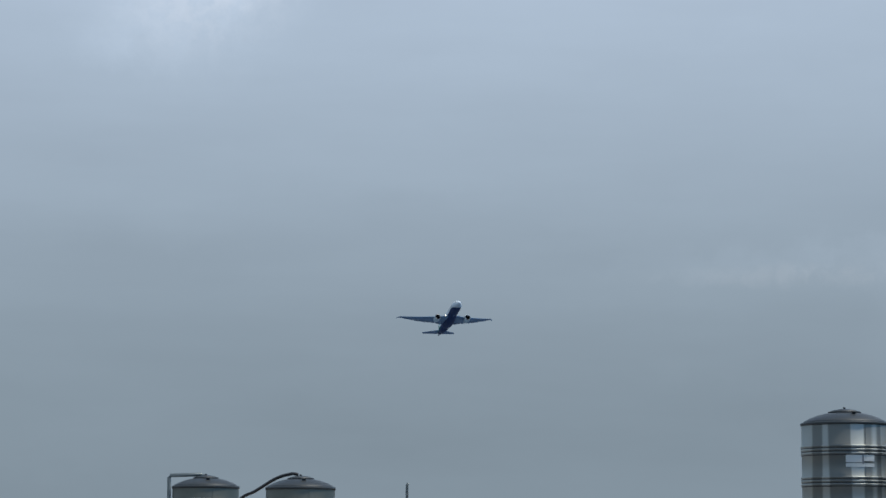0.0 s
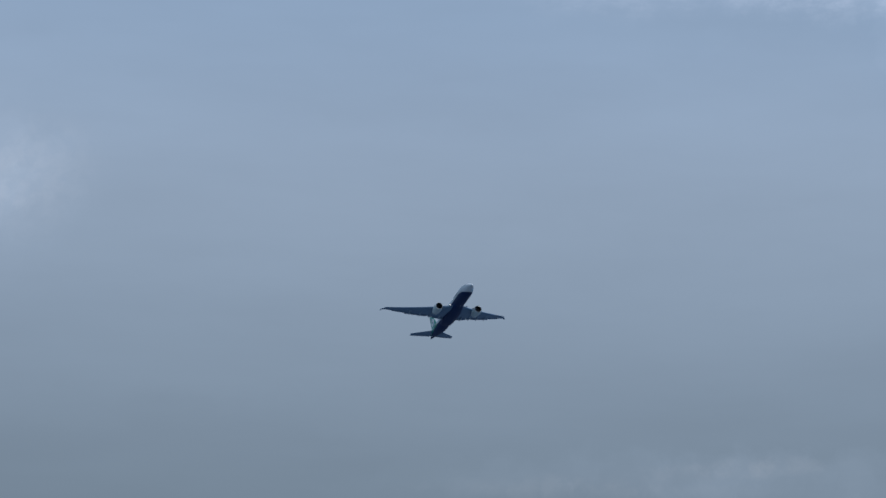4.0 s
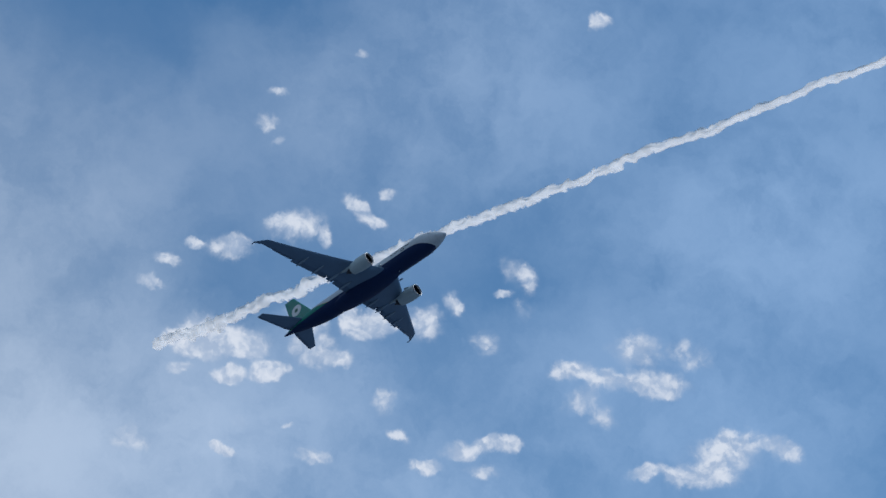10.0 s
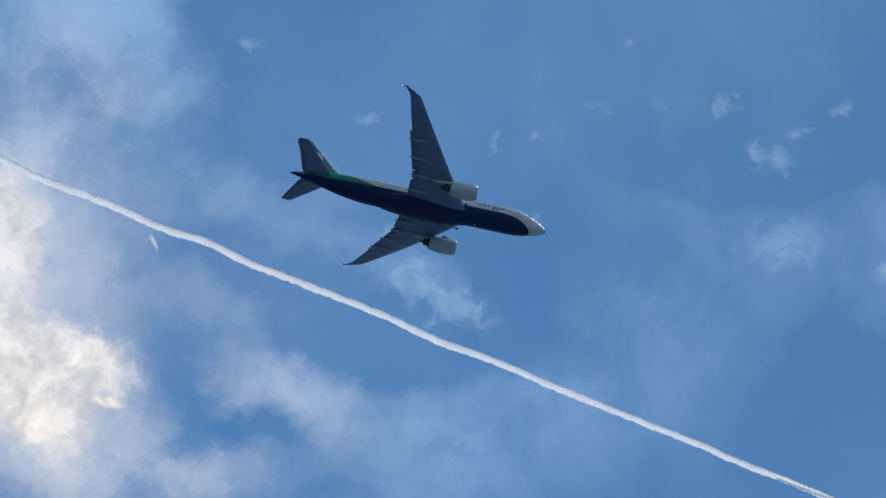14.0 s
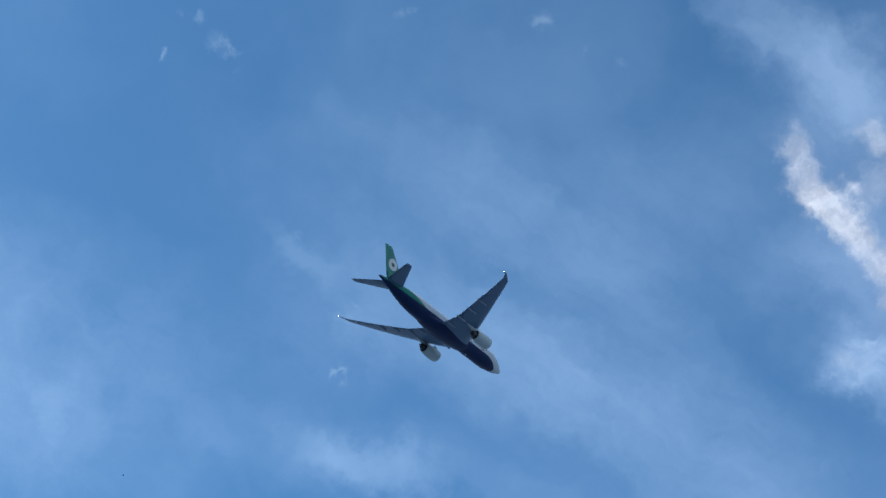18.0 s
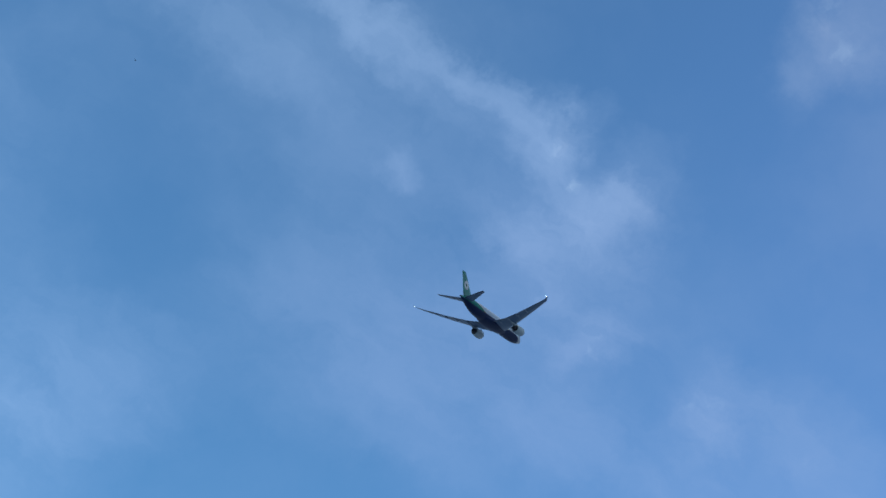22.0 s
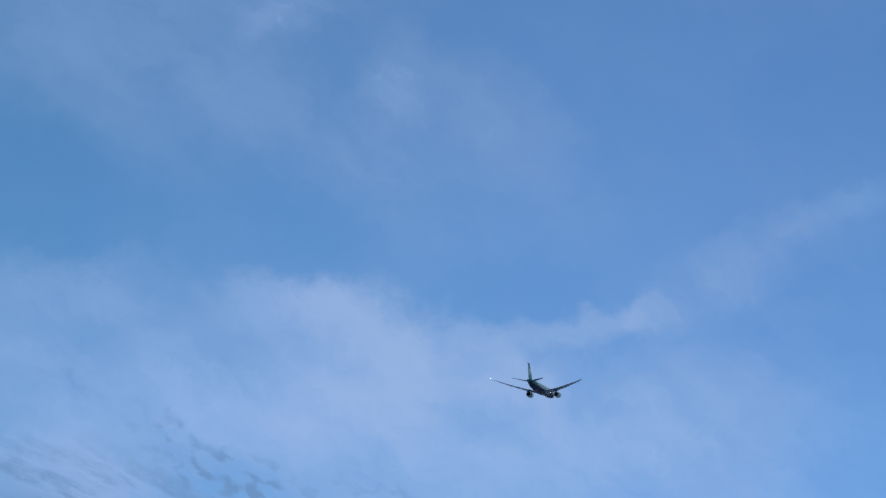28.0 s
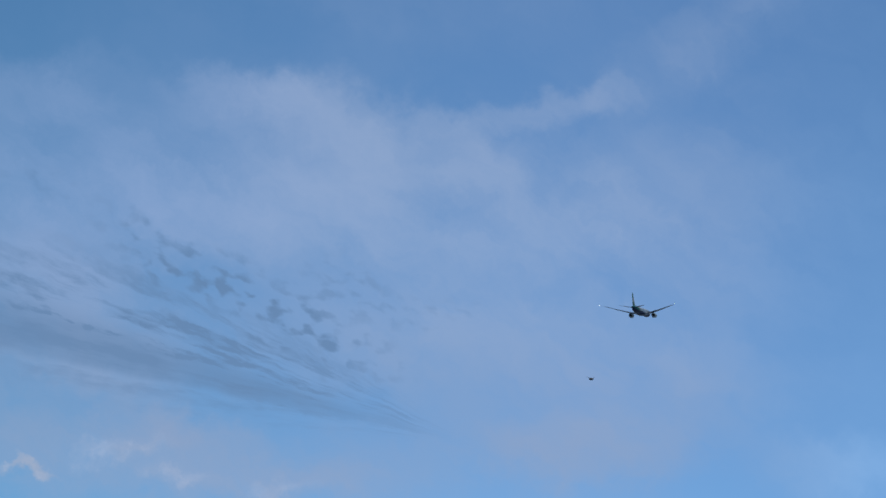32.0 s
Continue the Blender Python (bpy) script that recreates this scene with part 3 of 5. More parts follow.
# directions bent by turbulence, finely for heaps and broadly for veils
bend1 = vec("SUBTRACT", grain(DIR, 55.0, 4.0, 0.65, True), (0.5, 0.5, 0.5))
bend2 = vec("SUBTRACT", grain(DIR, 11.0, 5.0, 0.6, True), (0.5, 0.5, 0.5))
NEAR = vec("ADD", DIR, vec("SCALE", bend1, scale=0.012))
WIDE = vec("ADD", vec("ADD", DIR, vec("SCALE", bend2, scale=0.055)), vec("SCALE", bend1, scale=0.016))
bend3 = vec("SUBTRACT", grain(DIR, 30.0, 5.0, 0.62, True), (0.5, 0.5, 0.5))
SOFT = vec("ADD", vec("ADD", DIR, vec("SCALE", bend3, scale=0.034)), vec("SCALE", bend1, scale=0.014))


def billow(v):
    """Heaped cauliflower lumps with finer curls on them."""
    n = nd(WT, "ShaderNodeTexVoronoi")
    put(WT, n.inputs["Vector"], v)
    n.inputs["Scale"].default_value, n.inputs["Detail"].default_value, n.inputs["Roughness"].default_value = 125.0, 1.0, 0.45
    return calc("MULTIPLY_ADD", calc("SUBTRACT", grain(v, 85.0, 5.0, 0.58), 0.5), 2.1, calc("MULTIPLY", calc("SUBTRACT", 0.45, n.outputs["Distance"]), 0.75))


# heaps are lit from above and shaded below
NEAR_UP = vec("ADD", NEAR, tuple(Vector((0.3, -0.1, 1.0)).normalized() * 0.0022))
heap = billow(NEAR)
fine = grain(NEAR, 100.0, 5.0, 0.6)
THREAD = vec("ADD", DIR, vec("SCALE", bend1, scale=0.009))
lit_heap = step(calc("SUBTRACT", heap, billow(NEAR_UP)), -0.34, 0.30)
broad = grain(SOFT, 24.0, 7.0, 0.6)
# high veils in the south-east are combed along the wind
comb_way, comb_tilt = Vector(heading(140.0, 27.0)), radians(-24)
comb_east = Vector((comb_way.y, -comb_way.x, 0)).normalized()
comb_up = comb_east.cross(comb_way)
comb = nd(WT, "ShaderNodeCombineXYZ")
put(WT, comb.inputs[0], calc("MULTIPLY", vec("DOT_PRODUCT", SOFT, tuple(comb_east * math.cos(comb_tilt) + comb_up * math.sin(comb_tilt))), 9.0))
put(WT, comb.inputs[1], calc("MULTIPLY", vec("DOT_PRODUCT", SOFT, tuple(comb_up * math.cos(comb_tilt) - comb_east * math.sin(comb_tilt))), 30.0))
combed = calc("MULTIPLY_ADD", grain(comb.outputs[0], 1.0, 6.0, 0.6), 0.7, calc("MULTIPLY", broad, 0.3))
lump = calc("MULTIPLY_ADD", grain(NEAR, 90.0, 5.0, 0.6), 0.3, calc("MULTIPLY", grain(SOFT, 34.0, 6.0, 0.6), 0.7))
BESIDE = vec("ADD", SOFT, tuple(Vector((0.3, -0.1, 1.0)).normalized() * 0.007))
lit_bank = step(calc("SUBTRACT", grain(SOFT, 34.0, 4.0, 0.55), grain(BESIDE, 34.0, 4.0, 0.55)), -0.12, 0.12)

drift = grain(WIDE, 6.0, 5.0, 0.55)

air = nd(WT, "ShaderNodeTexSky")
air.sky_type, air.sun_disc = "NISHITA", False
air.sun_elevation, air.sun_rotation = radians(SUN_EL), radians(SUN_AZ)
air.air_density, air.dust_density, air.ozone_density = 1.0, 0.05, 2.0
blue = vec("MULTIPLY", air.outputs[0], blend(step(AZ, 132.0, 157.0), blend(step(AZ, 70.0, 112.0), (0.455, 0.76, 0.89, 1), (0.37, 0.645, 0.765, 1)), (0.55, 0.83, 1.04, 1)))


def gathered(items, v, lo, hi):
    """The summed thickness of the clouds that reach into the azimuths from lo to hi, as one node group."""
    g = bpy.data.node_groups.new("cloud_field", "ShaderNodeTree")
    g.interface.new_socket(name="Way", in_out="INPUT", socket_type="NodeSocketVector")
    g.interface.new_socket(name="Sum", in_out="OUTPUT", socket_type="NodeSocketFloat")
    way, out, total = nd(g, "NodeGroupInput").outputs[0], nd(g, "NodeGroupOutput"), 0.0
    for az, el, w, h, tilt, amount in items:
        reach = (max(w, h) + 2.0) / math.cos(radians(min(el + max(w, h), 75.0))) + 1.0
        if az + reach < lo or az - reach > hi:
            continue
        c = heading(az, el)
        east = Vector((math.cos(radians(az)), -math.sin(radians(az)), 0))
        up = east.cross(c)
        s, k = math.sin(radians(tilt)), math.cos(radians(tilt))
        a, b = (east * k + up * s) / math.radians(w), (up * k - east * s) / math.radians(h)
        u, w2 = vec("DOT_PRODUCT", way, tuple(a), tree=g), vec("DOT_PRODUCT", way, tuple(b), tree=g)
        r2 = calc("MULTIPLY_ADD", w2, w2, calc("MULTIPLY", u, u, tree=g), tree=g)
        fade = calc("SUBTRACT", 1.0, r2, clamp=True, tree=g)
        total = calc("MULTIPLY_ADD", calc("MULTIPLY", fade, fade, tree=g), amount, total, tree=g)
    put(g, out.inputs[0], total)
    n = nd(WT, "ShaderNodeGroup")
    n.node_tree = g
    put(WT, n.inputs[0], v)
    return n.outputs[0]


# the grey stratus deck low in the north, breaking up towards the east
deck = Vector(heading(2.0, 4.0))
away = vec("LENGTH", vec("SUBTRACT", WIDE, tuple(deck)))
STRATUS = calc("SUBTRACT", 1.0, step(away, 0.31, 0.6))
# unseen grey cloud added west, south and along the horizon, greying the tanks' reflections
west_fill = calc("SUBTRACT", 1.0, step(vec("LENGTH", vec("SUBTRACT", WIDE, tuple(heading(-100.0, 20.0)))), 0.95, 1.32))
low_fill = calc("SUBTRACT", 1.0, step(EL, 5.0, 13.0))
south_fill = calc("SUBTRACT", 1.0, step(vec("LENGTH", vec("SUBTRACT", WIDE, tuple(heading(204.0, 15.0)))), 0.45, 0.62))
STRATUS = calc("MAXIMUM", calc("MAXIMUM", STRATUS, south_fill), calc("MAXIMUM", west_fill, low_fill))
streak = grain(vec("MULTIPLY", DIR, (5.0, 5.0, 30.0)), 1.0, 4.0, 0.55)
low = step(EL, 2.0, 18.0)
deck_colour = blend(low, (1.33, 1.79, 2.29, 1), (2.55, 3.3, 4.42, 1))
rolls = grain(vec("MULTIPLY", WIDE, (2.2, 2.2, 9.0)), 1.0, 4.0, 0.5)
deck_colour = blend(step(EL, 13.0, 20.0), deck_colour, (2.3, 3.22, 4.6, 1))
deck_light = calc("MULTIPLY_ADD", calc("SUBTRACT", streak, 0.5), 0.16, calc("MULTIPLY_ADD", calc("SUBTRACT", rolls, 0.5), 0.35, 1.0))
deck_colour = vec("SCALE", deck_colour, scale=deck_light)

# dappled high cloud: small cells in perspective
cell_at = nd(WT, "ShaderNodeCombineXYZ")
put(WT, cell_at.inputs[0], calc("MULTIPLY", calc("MULTIPLY", AZ, calc("COSINE", calc("RADIANS", EL))), 2.0))
put(WT, cell_at.inputs[1], calc("MULTIPLY", calc("LOGARITHM", calc("MAXIMUM", calc("MULTIPLY_ADD", EL, 0.024, -0.30), 0.05), math.e), 35.0))
cell_bent = vec("ADD", cell_at.outputs[0], vec("SCALE", bend1, scale=1.6))
cells = step(grain(cell_bent, 1.0, 3.0, 0.6), 0.37, 0.61)
# dark dabs and a fan of long streaks low in the south-east
fan_way = Vector(heading(151.3, 15.75))
fan_east = Vector((fan_way.y, -fan_way.x, 0)).normalized()
fan_up = fan_east.cross(fan_way)
WAY = vec("ADD", DIR, vec("SCALE", bend1, scale=0.004))
fan_u = calc("MULTIPLY", vec("DOT_PRODUCT", WAY, tuple(fan_east)), -1.0)
fan_v = vec("DOT_PRODUCT", WAY, tuple(fan_up))
turn = calc("ARCTAN2", fan_v, calc("MAXIMUM", fan_u, 0.004))
fan = nd(WT, "ShaderNodeCombineXYZ")
put(WT, fan.inputs[0], calc("MULTIPLY", turn, 24.0))
put(WT, fan.inputs[1], calc("MULTIPLY", fan_u, 22.0))
fan_fine = nd(WT, "ShaderNodeCombineXYZ")
put(WT, fan_fine.inputs[0], calc("MULTIPLY", turn, 40.0))
put(WT, fan_fine.inputs[1], calc("MULTIPLY", fan_u, 110.0))
scallops = step(grain(fan_fine.outputs[0], 1.0, 3.0, 0.55), 0.36, 0.60)
combs = step(grain(fan.outputs[0], 1.0, 4.0, 0.6), 0.40, 0.62)
# one broad dark wedge with a hard lower edge, combed streaks above it, faint ones below
wedge = calc("MULTIPLY", step(turn, 0.085, 0.112), calc("SUBTRACT", 1.0, step(turn, 0.15, 0.25)))
rays = calc("MULTIPLY", calc("MULTIPLY", combs, calc("MULTIPLY_ADD", scallops, 0.6, 0.5)), calc("MULTIPLY", step(turn, -0.08, 0.16), calc("SUBTRACT", 1.0, step(turn, 0.28, 0.55))))
streaks = calc("MULTIPLY", calc("MAXIMUM", calc("MULTIPLY", wedge, calc("MULTIPLY_ADD", combs, 0.30, 0.70)), rays), step(fan_u, 0.004, 0.035))
dab = nd(WT, "ShaderNodeCombineXYZ")
put(WT, dab.inputs[0], calc("MULTIPLY_ADD", fan_u, 115.0, calc("MULTIPLY", fan_v, 25.0)))
put(WT, dab.inputs[1], calc("MULTIPLY_ADD", fan_v, 195.0, calc("MULTIPLY", fan_u, -55.0)))
dabs = step(grain(dab.outputs[0], 1.0, 2.0, 0.4), 0.47, 0.68)

glow = step(vec("DOT_PRODUCT", DIR, tuple(heading(64.0, 31.0))), 0.965, 1.0)
cloud_white = blend(glow, (7.0, 7.5, 8.4, 1), (9.0, 8.4, 7.6, 1))
heap_shade = blend(glow, (3.6, 4.6, 6.3, 1), (5.6, 5.8, 6.3, 1))
mass_white = blend(glow, (5.8, 6.4, 7.6, 1), (8.1, 7.7, 7.2, 1))
# low banks catch a creamy light in the north-east and a rosy one in the south-east
mass_white = blend(step(vec("DOT_PRODUCT", DIR, tuple(heading(31.0, 17.5))), 0.986, 0.998), mass_white, (6.0, 6.05, 6.5, 1))
mass_white = blend(calc("MULTIPLY", step(AZ, 134.0, 138.0), calc("SUBTRACT", 1.0, step(EL, 16.0, 19.0))), mass_white, (4.2, 4.5, 5.6, 1))
veil_white = blend(calc("MULTIPLY", step(AZ, 17.0, 40.0), step(EL, 18.0, 24.0)), (4.3, 5.4, 7.1, 1), (2.85, 4.5, 7.1, 1))
veil_white = blend(calc("MULTIPLY", step(AZ, 122.0, 140.0), calc("MULTIPLY_ADD", step(EL, 29.0, 37.0), -0.65, 1.0)), veil_white, (2.5, 3.65, 6.15, 1))
veil_white = blend(step(AZ, 140.0, 150.0), veil_white, (2.85, 3.9, 6.05, 1))
veil_white = blend(calc("MULTIPLY", step(AZ, 134.0, 139.0), calc("SUBTRACT", 1.0, step(EL, 15.0, 21.0))), veil_white, (2.35, 3.05, 4.65, 1))
veil_white = blend(step(AZ, 156.5, 162.0), veil_white, (2.2, 4.1, 7.2, 1))
veil_white = blend(glow, veil_white, (6.6, 6.8, 7.4, 1))
wisp_white = blend(glow, (4.0, 5.6, 7.8, 1), (6.6, 6.8, 7.4, 1))
shade = calc("MULTIPLY_ADD", lit_bank, 0.32, calc("MULTIPLY_ADD", lump, 0.5, 0.58))
# torn filaments run along the level lines of a bent field
TORN = vec("ADD", vec("ADD", DIR, vec("SCALE", bend3, scale=0.020)), vec("SCALE", bend1, scale=0.010))
thread = calc("SUBTRACT", 1.0, calc("MULTIPLY", calc("ABSOLUTE", calc("SUBTRACT", grain(TORN, 46.0, 2.0, 0.5), 0.5)), 9.0), clamp=True)
ravel = calc("MULTIPLY_ADD", thread, 0.5, calc("MULTIPLY", step(grain(TORN, 75.0, 4.0, 0.6), 0.35, 0.75), 0.62))


# the sheets are woven finely in the north-east and combed in the south-east
weave = step(calc("ADD", calc("MULTIPLY", broad, calc("SUBTRACT", 1.0, step(AZ, 98.0, 122.0))), calc("MULTIPLY", combed, step(AZ, 98.0, 122.0))), 0.25, 0.75)
weave_depth = calc("MULTIPLY_ADD", step(AZ, 34.0, 54.0), 0.4, 1.2)
weave_base = calc("MULTIPLY_ADD", step(AZ, 34.0, 54.0), -0.2, 0.5)


# in the south-east the sky pales towards the horizon
paling = calc("POWER", 2.0, calc("MULTIPLY", calc("MULTIPLY_ADD", EL, -0.022, 0.75), step(AZ, 92.0, 122.0)))


def sector(lo, hi):
    body = gathered(PUFFS, NEAR, lo, hi)
    heaps = step(calc("ADD", calc("MINIMUM", body, 0.85), heap), -0.32, 0.92)
    heaps = calc("MULTIPLY", heaps, step(body, 0.0, 0.45))
    banks = gathered(MASSES, SOFT, lo, hi)
    banks = calc("MULTIPLY", step(calc("ADD", calc("MINIMUM", banks, 1.1), calc("MULTIPLY", calc("SUBTRACT", lump, 0.5), 1.6)), -0.05, 1.65), step(banks, 0.0, 0.6))
    scraps = gathered(WISPS, NEAR, lo, hi)
    scraps = calc("MULTIPLY", step(calc("ADD", calc("MINIMUM", scraps, 0.8), calc("MULTIPLY_ADD", ravel, 1.5, -0.75)), 0.05, 1.15), step(scraps, 0.0, 0.35))
    depth = calc("MULTIPLY", calc("MAXIMUM", gathered(VEILS, SOFT, lo, hi), 0.0), calc("MULTIPLY_ADD", weave, weave_depth, weave_base))
    sheet = calc("SUBTRACT", 1.0, calc("EXPONENT", calc("MULTIPLY", depth, -1.15)))
    thin = calc("MULTIPLY", step(drift, 0.38, 0.78), 0.18)
    col = blend(thin, blue, veil_white)
    col = blend(STRATUS, col, deck_colour)
    col = blend(sheet, col, veil_white)
    if lo < 30:
        ripples = calc("MINIMUM", gathered(DAPPLES, SOFT, lo, hi), 1.0)
        col = blend(calc("MULTIPLY", ripples, calc("MULTIPLY_ADD", calc("MULTIPLY", cells, calc("MULTIPLY_ADD", step(EL, 18.5, 23.5), 0.40, 0.45)), -1.0, 0.93)), col, (5.1, 5.95, 7.6, 1))
    drawn = gathered(LINES, THREAD, lo, hi)
    drawn = calc("MULTIPLY", drawn, calc("MULTIPLY_ADD", step(fine, 0.32, 0.68), 1.0, 0.12))
    col = blend(calc("MINIMUM", drawn, 0.9), col, (6.4, 6.5, 7.1, 1))
    if hi > 120:
        marks = calc("MAXIMUM", calc("MULTIPLY", calc("MULTIPLY", gathered(FLECKS, SOFT, lo, hi), dabs), 0.75), calc("MULTIPLY", gathered(STRIPS, SOFT, lo, hi), streaks))
        col = blend(calc("MULTIPLY", calc("MINIMUM", marks, 1.0), 0.82), col, (1.05, 2.0, 3.7, 1))
    col = blend(banks, col, vec("SCALE", mass_white, scale=shade))
    col = blend(calc("MULTIPLY", scraps, 0.27), col, wisp_white)
    halo = calc("MULTIPLY", step(calc("ADD", body, calc("MULTIPLY", calc("SUBTRACT", fine, 0.5), 1.8)), -0.1, 1.1), calc("MULTIPLY", step(body, 0.0, 0.5), 0.40))
    col = blend(halo, col, blend(0.5, heap_shade, cloud_white))
    col = blend(calc("MULTIPLY", heaps, 0.84), col, blend(lit_heap, heap_shade, cloud_white))
    bg = nd(WT, "ShaderNodeBackground")
    put(WT, bg.inputs[0], vec("SCALE", col, scale=paling) if hi > 100 else col)
    bg.inputs[1].default_value = 0.1
    return bg.outputs[0]


EDGES = (-180.0, 16.0, 27.0, 36.0, 52.0, 72.0, 92.0, 116.0, 132.0, 180.0)
sky = sector(EDGES[-2], EDGES[-1])
for lo, hi in reversed(list(zip(EDGES[:-2], EDGES[1:-1]))):
    mix = nd(WT, "ShaderNodeMixShader")
    put(WT, mix.inputs[0], calc("GREATER_THAN", AZ, hi))
    put(WT, mix.inputs[1], sector(lo, hi))
    put(WT, mix.inputs[2], sky)
    sky = mix.outputs[0]
put(WT, nd(WT, "ShaderNodeOutputWorld").inputs[0], sky)

sun = new("sun", bpy.data.lights.new("sun", "SUN"))
sun.data.energy, sun.data.angle, sun.data.color = 1.7, radians(4.0), (1.0, 0.97, 0.92)
sun.matrix_world = look(heading(SUN_AZ, SUN_EL) * 100, Vector((0, 0, 0)))
tagged(sun, "veiled sun behind thin cloud", "sun", kind="structure")

# ---- materials ----
def material(name):
    m = bpy.data.materials.new(name)
    m.use_nodes = True
    t = m.node_tree
    return m, t, t.nodes["Principled BSDF"]


def surface(name, colour, rough=0.5, metal=0.0, vary=0.12, scale=1.0, bump=0.0):
    """A plain surface with stains and grain at two scales, in metres of the thing's own space."""
    m, t, b = material(name)
    at = nd(t, "ShaderNodeTexCoord").outputs["Object"]
    big, small = grain(at, 0.6 * scale, 4.0, 0.6, tree=t), grain(at, 9.0 * scale, 3.0, 0.6, tree=t)
    f = calc("MULTIPLY_ADD", calc("ADD", big, calc("MULTIPLY", small, 0.5, tree=t), tree=t), 2 * vary, 1 - 1.5 * vary, tree=t)
    put(t, b.inputs["Base Color"], vec("SCALE", tuple(colour[:3]), scale=f, tree=t))
    put(t, b.inputs["Roughness"], calc("MULTIPLY_ADD", small, 0.2, rough - 0.1, clamp=True, tree=t))
    b.inputs["Metallic"].default_value = metal
    if bump:
        n = nd(t, "ShaderNodeBump")
        n.inputs["Strength"].default_value, n.inputs["Distance"].default_value = bump, 0.02
        put(t, n.inputs["Height"], small)
        put(t, b.inputs["Normal"], n.outputs[0])
    return m


def lamp_glow(name, colour, strength):
    m, t, b = material(name)
    b.inputs["Base Color"].default_value = (0.8, 0.8, 0.8, 1)
    b.inputs["Emission Color"].default_value = (*colour, 1)
    b.inputs["Emission Strength"].default_value = strength
    m.cycles.emission_sampling = "NONE"
    return m


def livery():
    """White hull, dark belly painted navy for distance haze and rounded in front, bright green tail sweep with a thin
    gold edge.
    """
    m, t, b = material("hull_paint_hazed")
    at = nd(t, "ShaderNodeTexCoord").outputs["Object"]
    s = nd(t, "ShaderNodeSeparateXYZ")
    put(t, s.inputs[0], at)
    x, y, z = s.outputs
    fore = calc("MAXIMUM", calc("SUBTRACT", x, 17.5, tree=t), 0.0, tree=t)
    line = calc("MULTIPLY_ADD", calc("MULTIPLY", fore, fore, tree=t), -0.032, -0.55, tree=t)
    aft = calc("MAXIMUM", calc("SUBTRACT", -16.0, x, tree=t), 0.0, tree=t)
    line = calc("MULTIPLY_ADD", calc("MULTIPLY", aft, calc("MULTIPLY_ADD", aft, 0.005, 0.03, tree=t), tree=t), 1.0, line, tree=t)
    belly = step(calc("SUBTRACT", line, z, tree=t), -0.03, 0.03, t)
    sweep = calc("SUBTRACT", calc("MULTIPLY_ADD", calc("SUBTRACT", z, line, tree=t), -3.2, -13.2, tree=t), x, tree=t)
    green, gold = step(sweep, -0.05, 0.05, t), step(sweep, -0.45, -0.35, t)
    dirt = grain(vec("MULTIPLY", at, (0.25, 1.0, 1.0), tree=t), 0.8, 5.0, 0.6, tree=t)
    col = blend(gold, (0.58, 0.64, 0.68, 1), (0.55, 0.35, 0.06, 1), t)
    col = blend(green, col, (0.009, 0.24, 0.175, 1), t)
    # navy instead of dark green: airlight over the distance, put into the colour
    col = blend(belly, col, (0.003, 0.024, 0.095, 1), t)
    # frames and skin laps show faintly
    w = nd(t, "ShaderNodeTexWave")
    w.wave_type, w.bands_direction = "BANDS", "X"
    put(t, w.inputs["Vector"], at)
    w.inputs["Scale"].default_value = 0.16
    laps = step(w.outputs["Fac"], 0.0, 0.04, t)
    f = calc("MULTIPLY", calc("MULTIPLY_ADD", dirt, 0.4, 0.8, tree=t), calc("MULTIPLY_ADD", laps, 0.1, 0.9, tree=t), tree=t)
    put(t, b.inputs["Base Color"], vec("SCALE", col, scale=f, tree=t))
    b.inputs["Roughness"].default_value = 0.5
    b.inputs["Specular IOR Level"].default_value = 0.25
    return m


def fin_paint():
    """Green fin with a pale roundel and a dark core."""
    m, t, b = material("fin_paint")
    at = nd(t, "ShaderNodeTexCoord").outputs["Object"]
    r = vec("LENGTH", vec("MULTIPLY", vec("SUBTRACT", at, (-28.1, 0.0, 7.4), tree=t), (1.0, 0.0, 1.0), tree=t), tree=t)
    disc, core = step(r, 2.0, 1.9, t), step(r, 0.75, 0.65, t)
    col = blend(disc, (0.009, 0.22, 0.165, 1), (0.72, 0.74, 0.72, 1), t)
    col = blend(core, col, (0.03, 0.12, 0.07, 1), t)
    put(t, b.inputs["Base Color"], vec("SCALE", col, scale=calc("MULTIPLY_ADD", grain(at, 0.7, 5.0, tree=t), 0.4, 0.8, tree=t), tree=t))
    b.inputs["Roughness"].default_value = 0.18
    return m


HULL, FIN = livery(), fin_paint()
# distance haze is painted in: these greys and the cowl white carry extra blue
WING = surface("wing_grey_hazed", (0.12, 0.215, 0.335), 0.4, 0.0, 0.15, 0.4)
DARK_WING = surface("flap_grey_hazed", (0.092, 0.165, 0.265), 0.45, 0.0, 0.15, 0.5)
COWL = surface("cowl_white_hazed", (0.47, 0.58, 0.60), 0.35, 0.0, 0.12, 0.5)
POD = surface("fairing_grey_hazed", (0.24, 0.34, 0.44), 0.45, 0.0, 0.12, 0.5)
LIP = surface("bare_aluminium", (0.45, 0.48, 0.50), 0.5, 1.0, 0.08, 1.0)
HOT = surface("burnt_metal", (0.075, 0.078, 0.085), 0.4, 0.8, 0.25, 1.0)
FAN = surface("fan_titanium", (0.06, 0.06, 0.07), 0.4, 0.7, 0.1, 2.0)
PANE = surface("cockpit_glass", (0.01, 0.012, 0.015), 0.08, 0.0, 0.05)
INK = surface("lettering_blue_black", (0.006, 0.014, 0.028), 0.4, 0.0, 0.1)
LAMP = lamp_glow("white_navigation_light", (1.0, 0.97, 0.9), 70.0)
BEAM = lamp_glow("landing_light_glow", (1.0, 0.95, 0.82), 5.0)
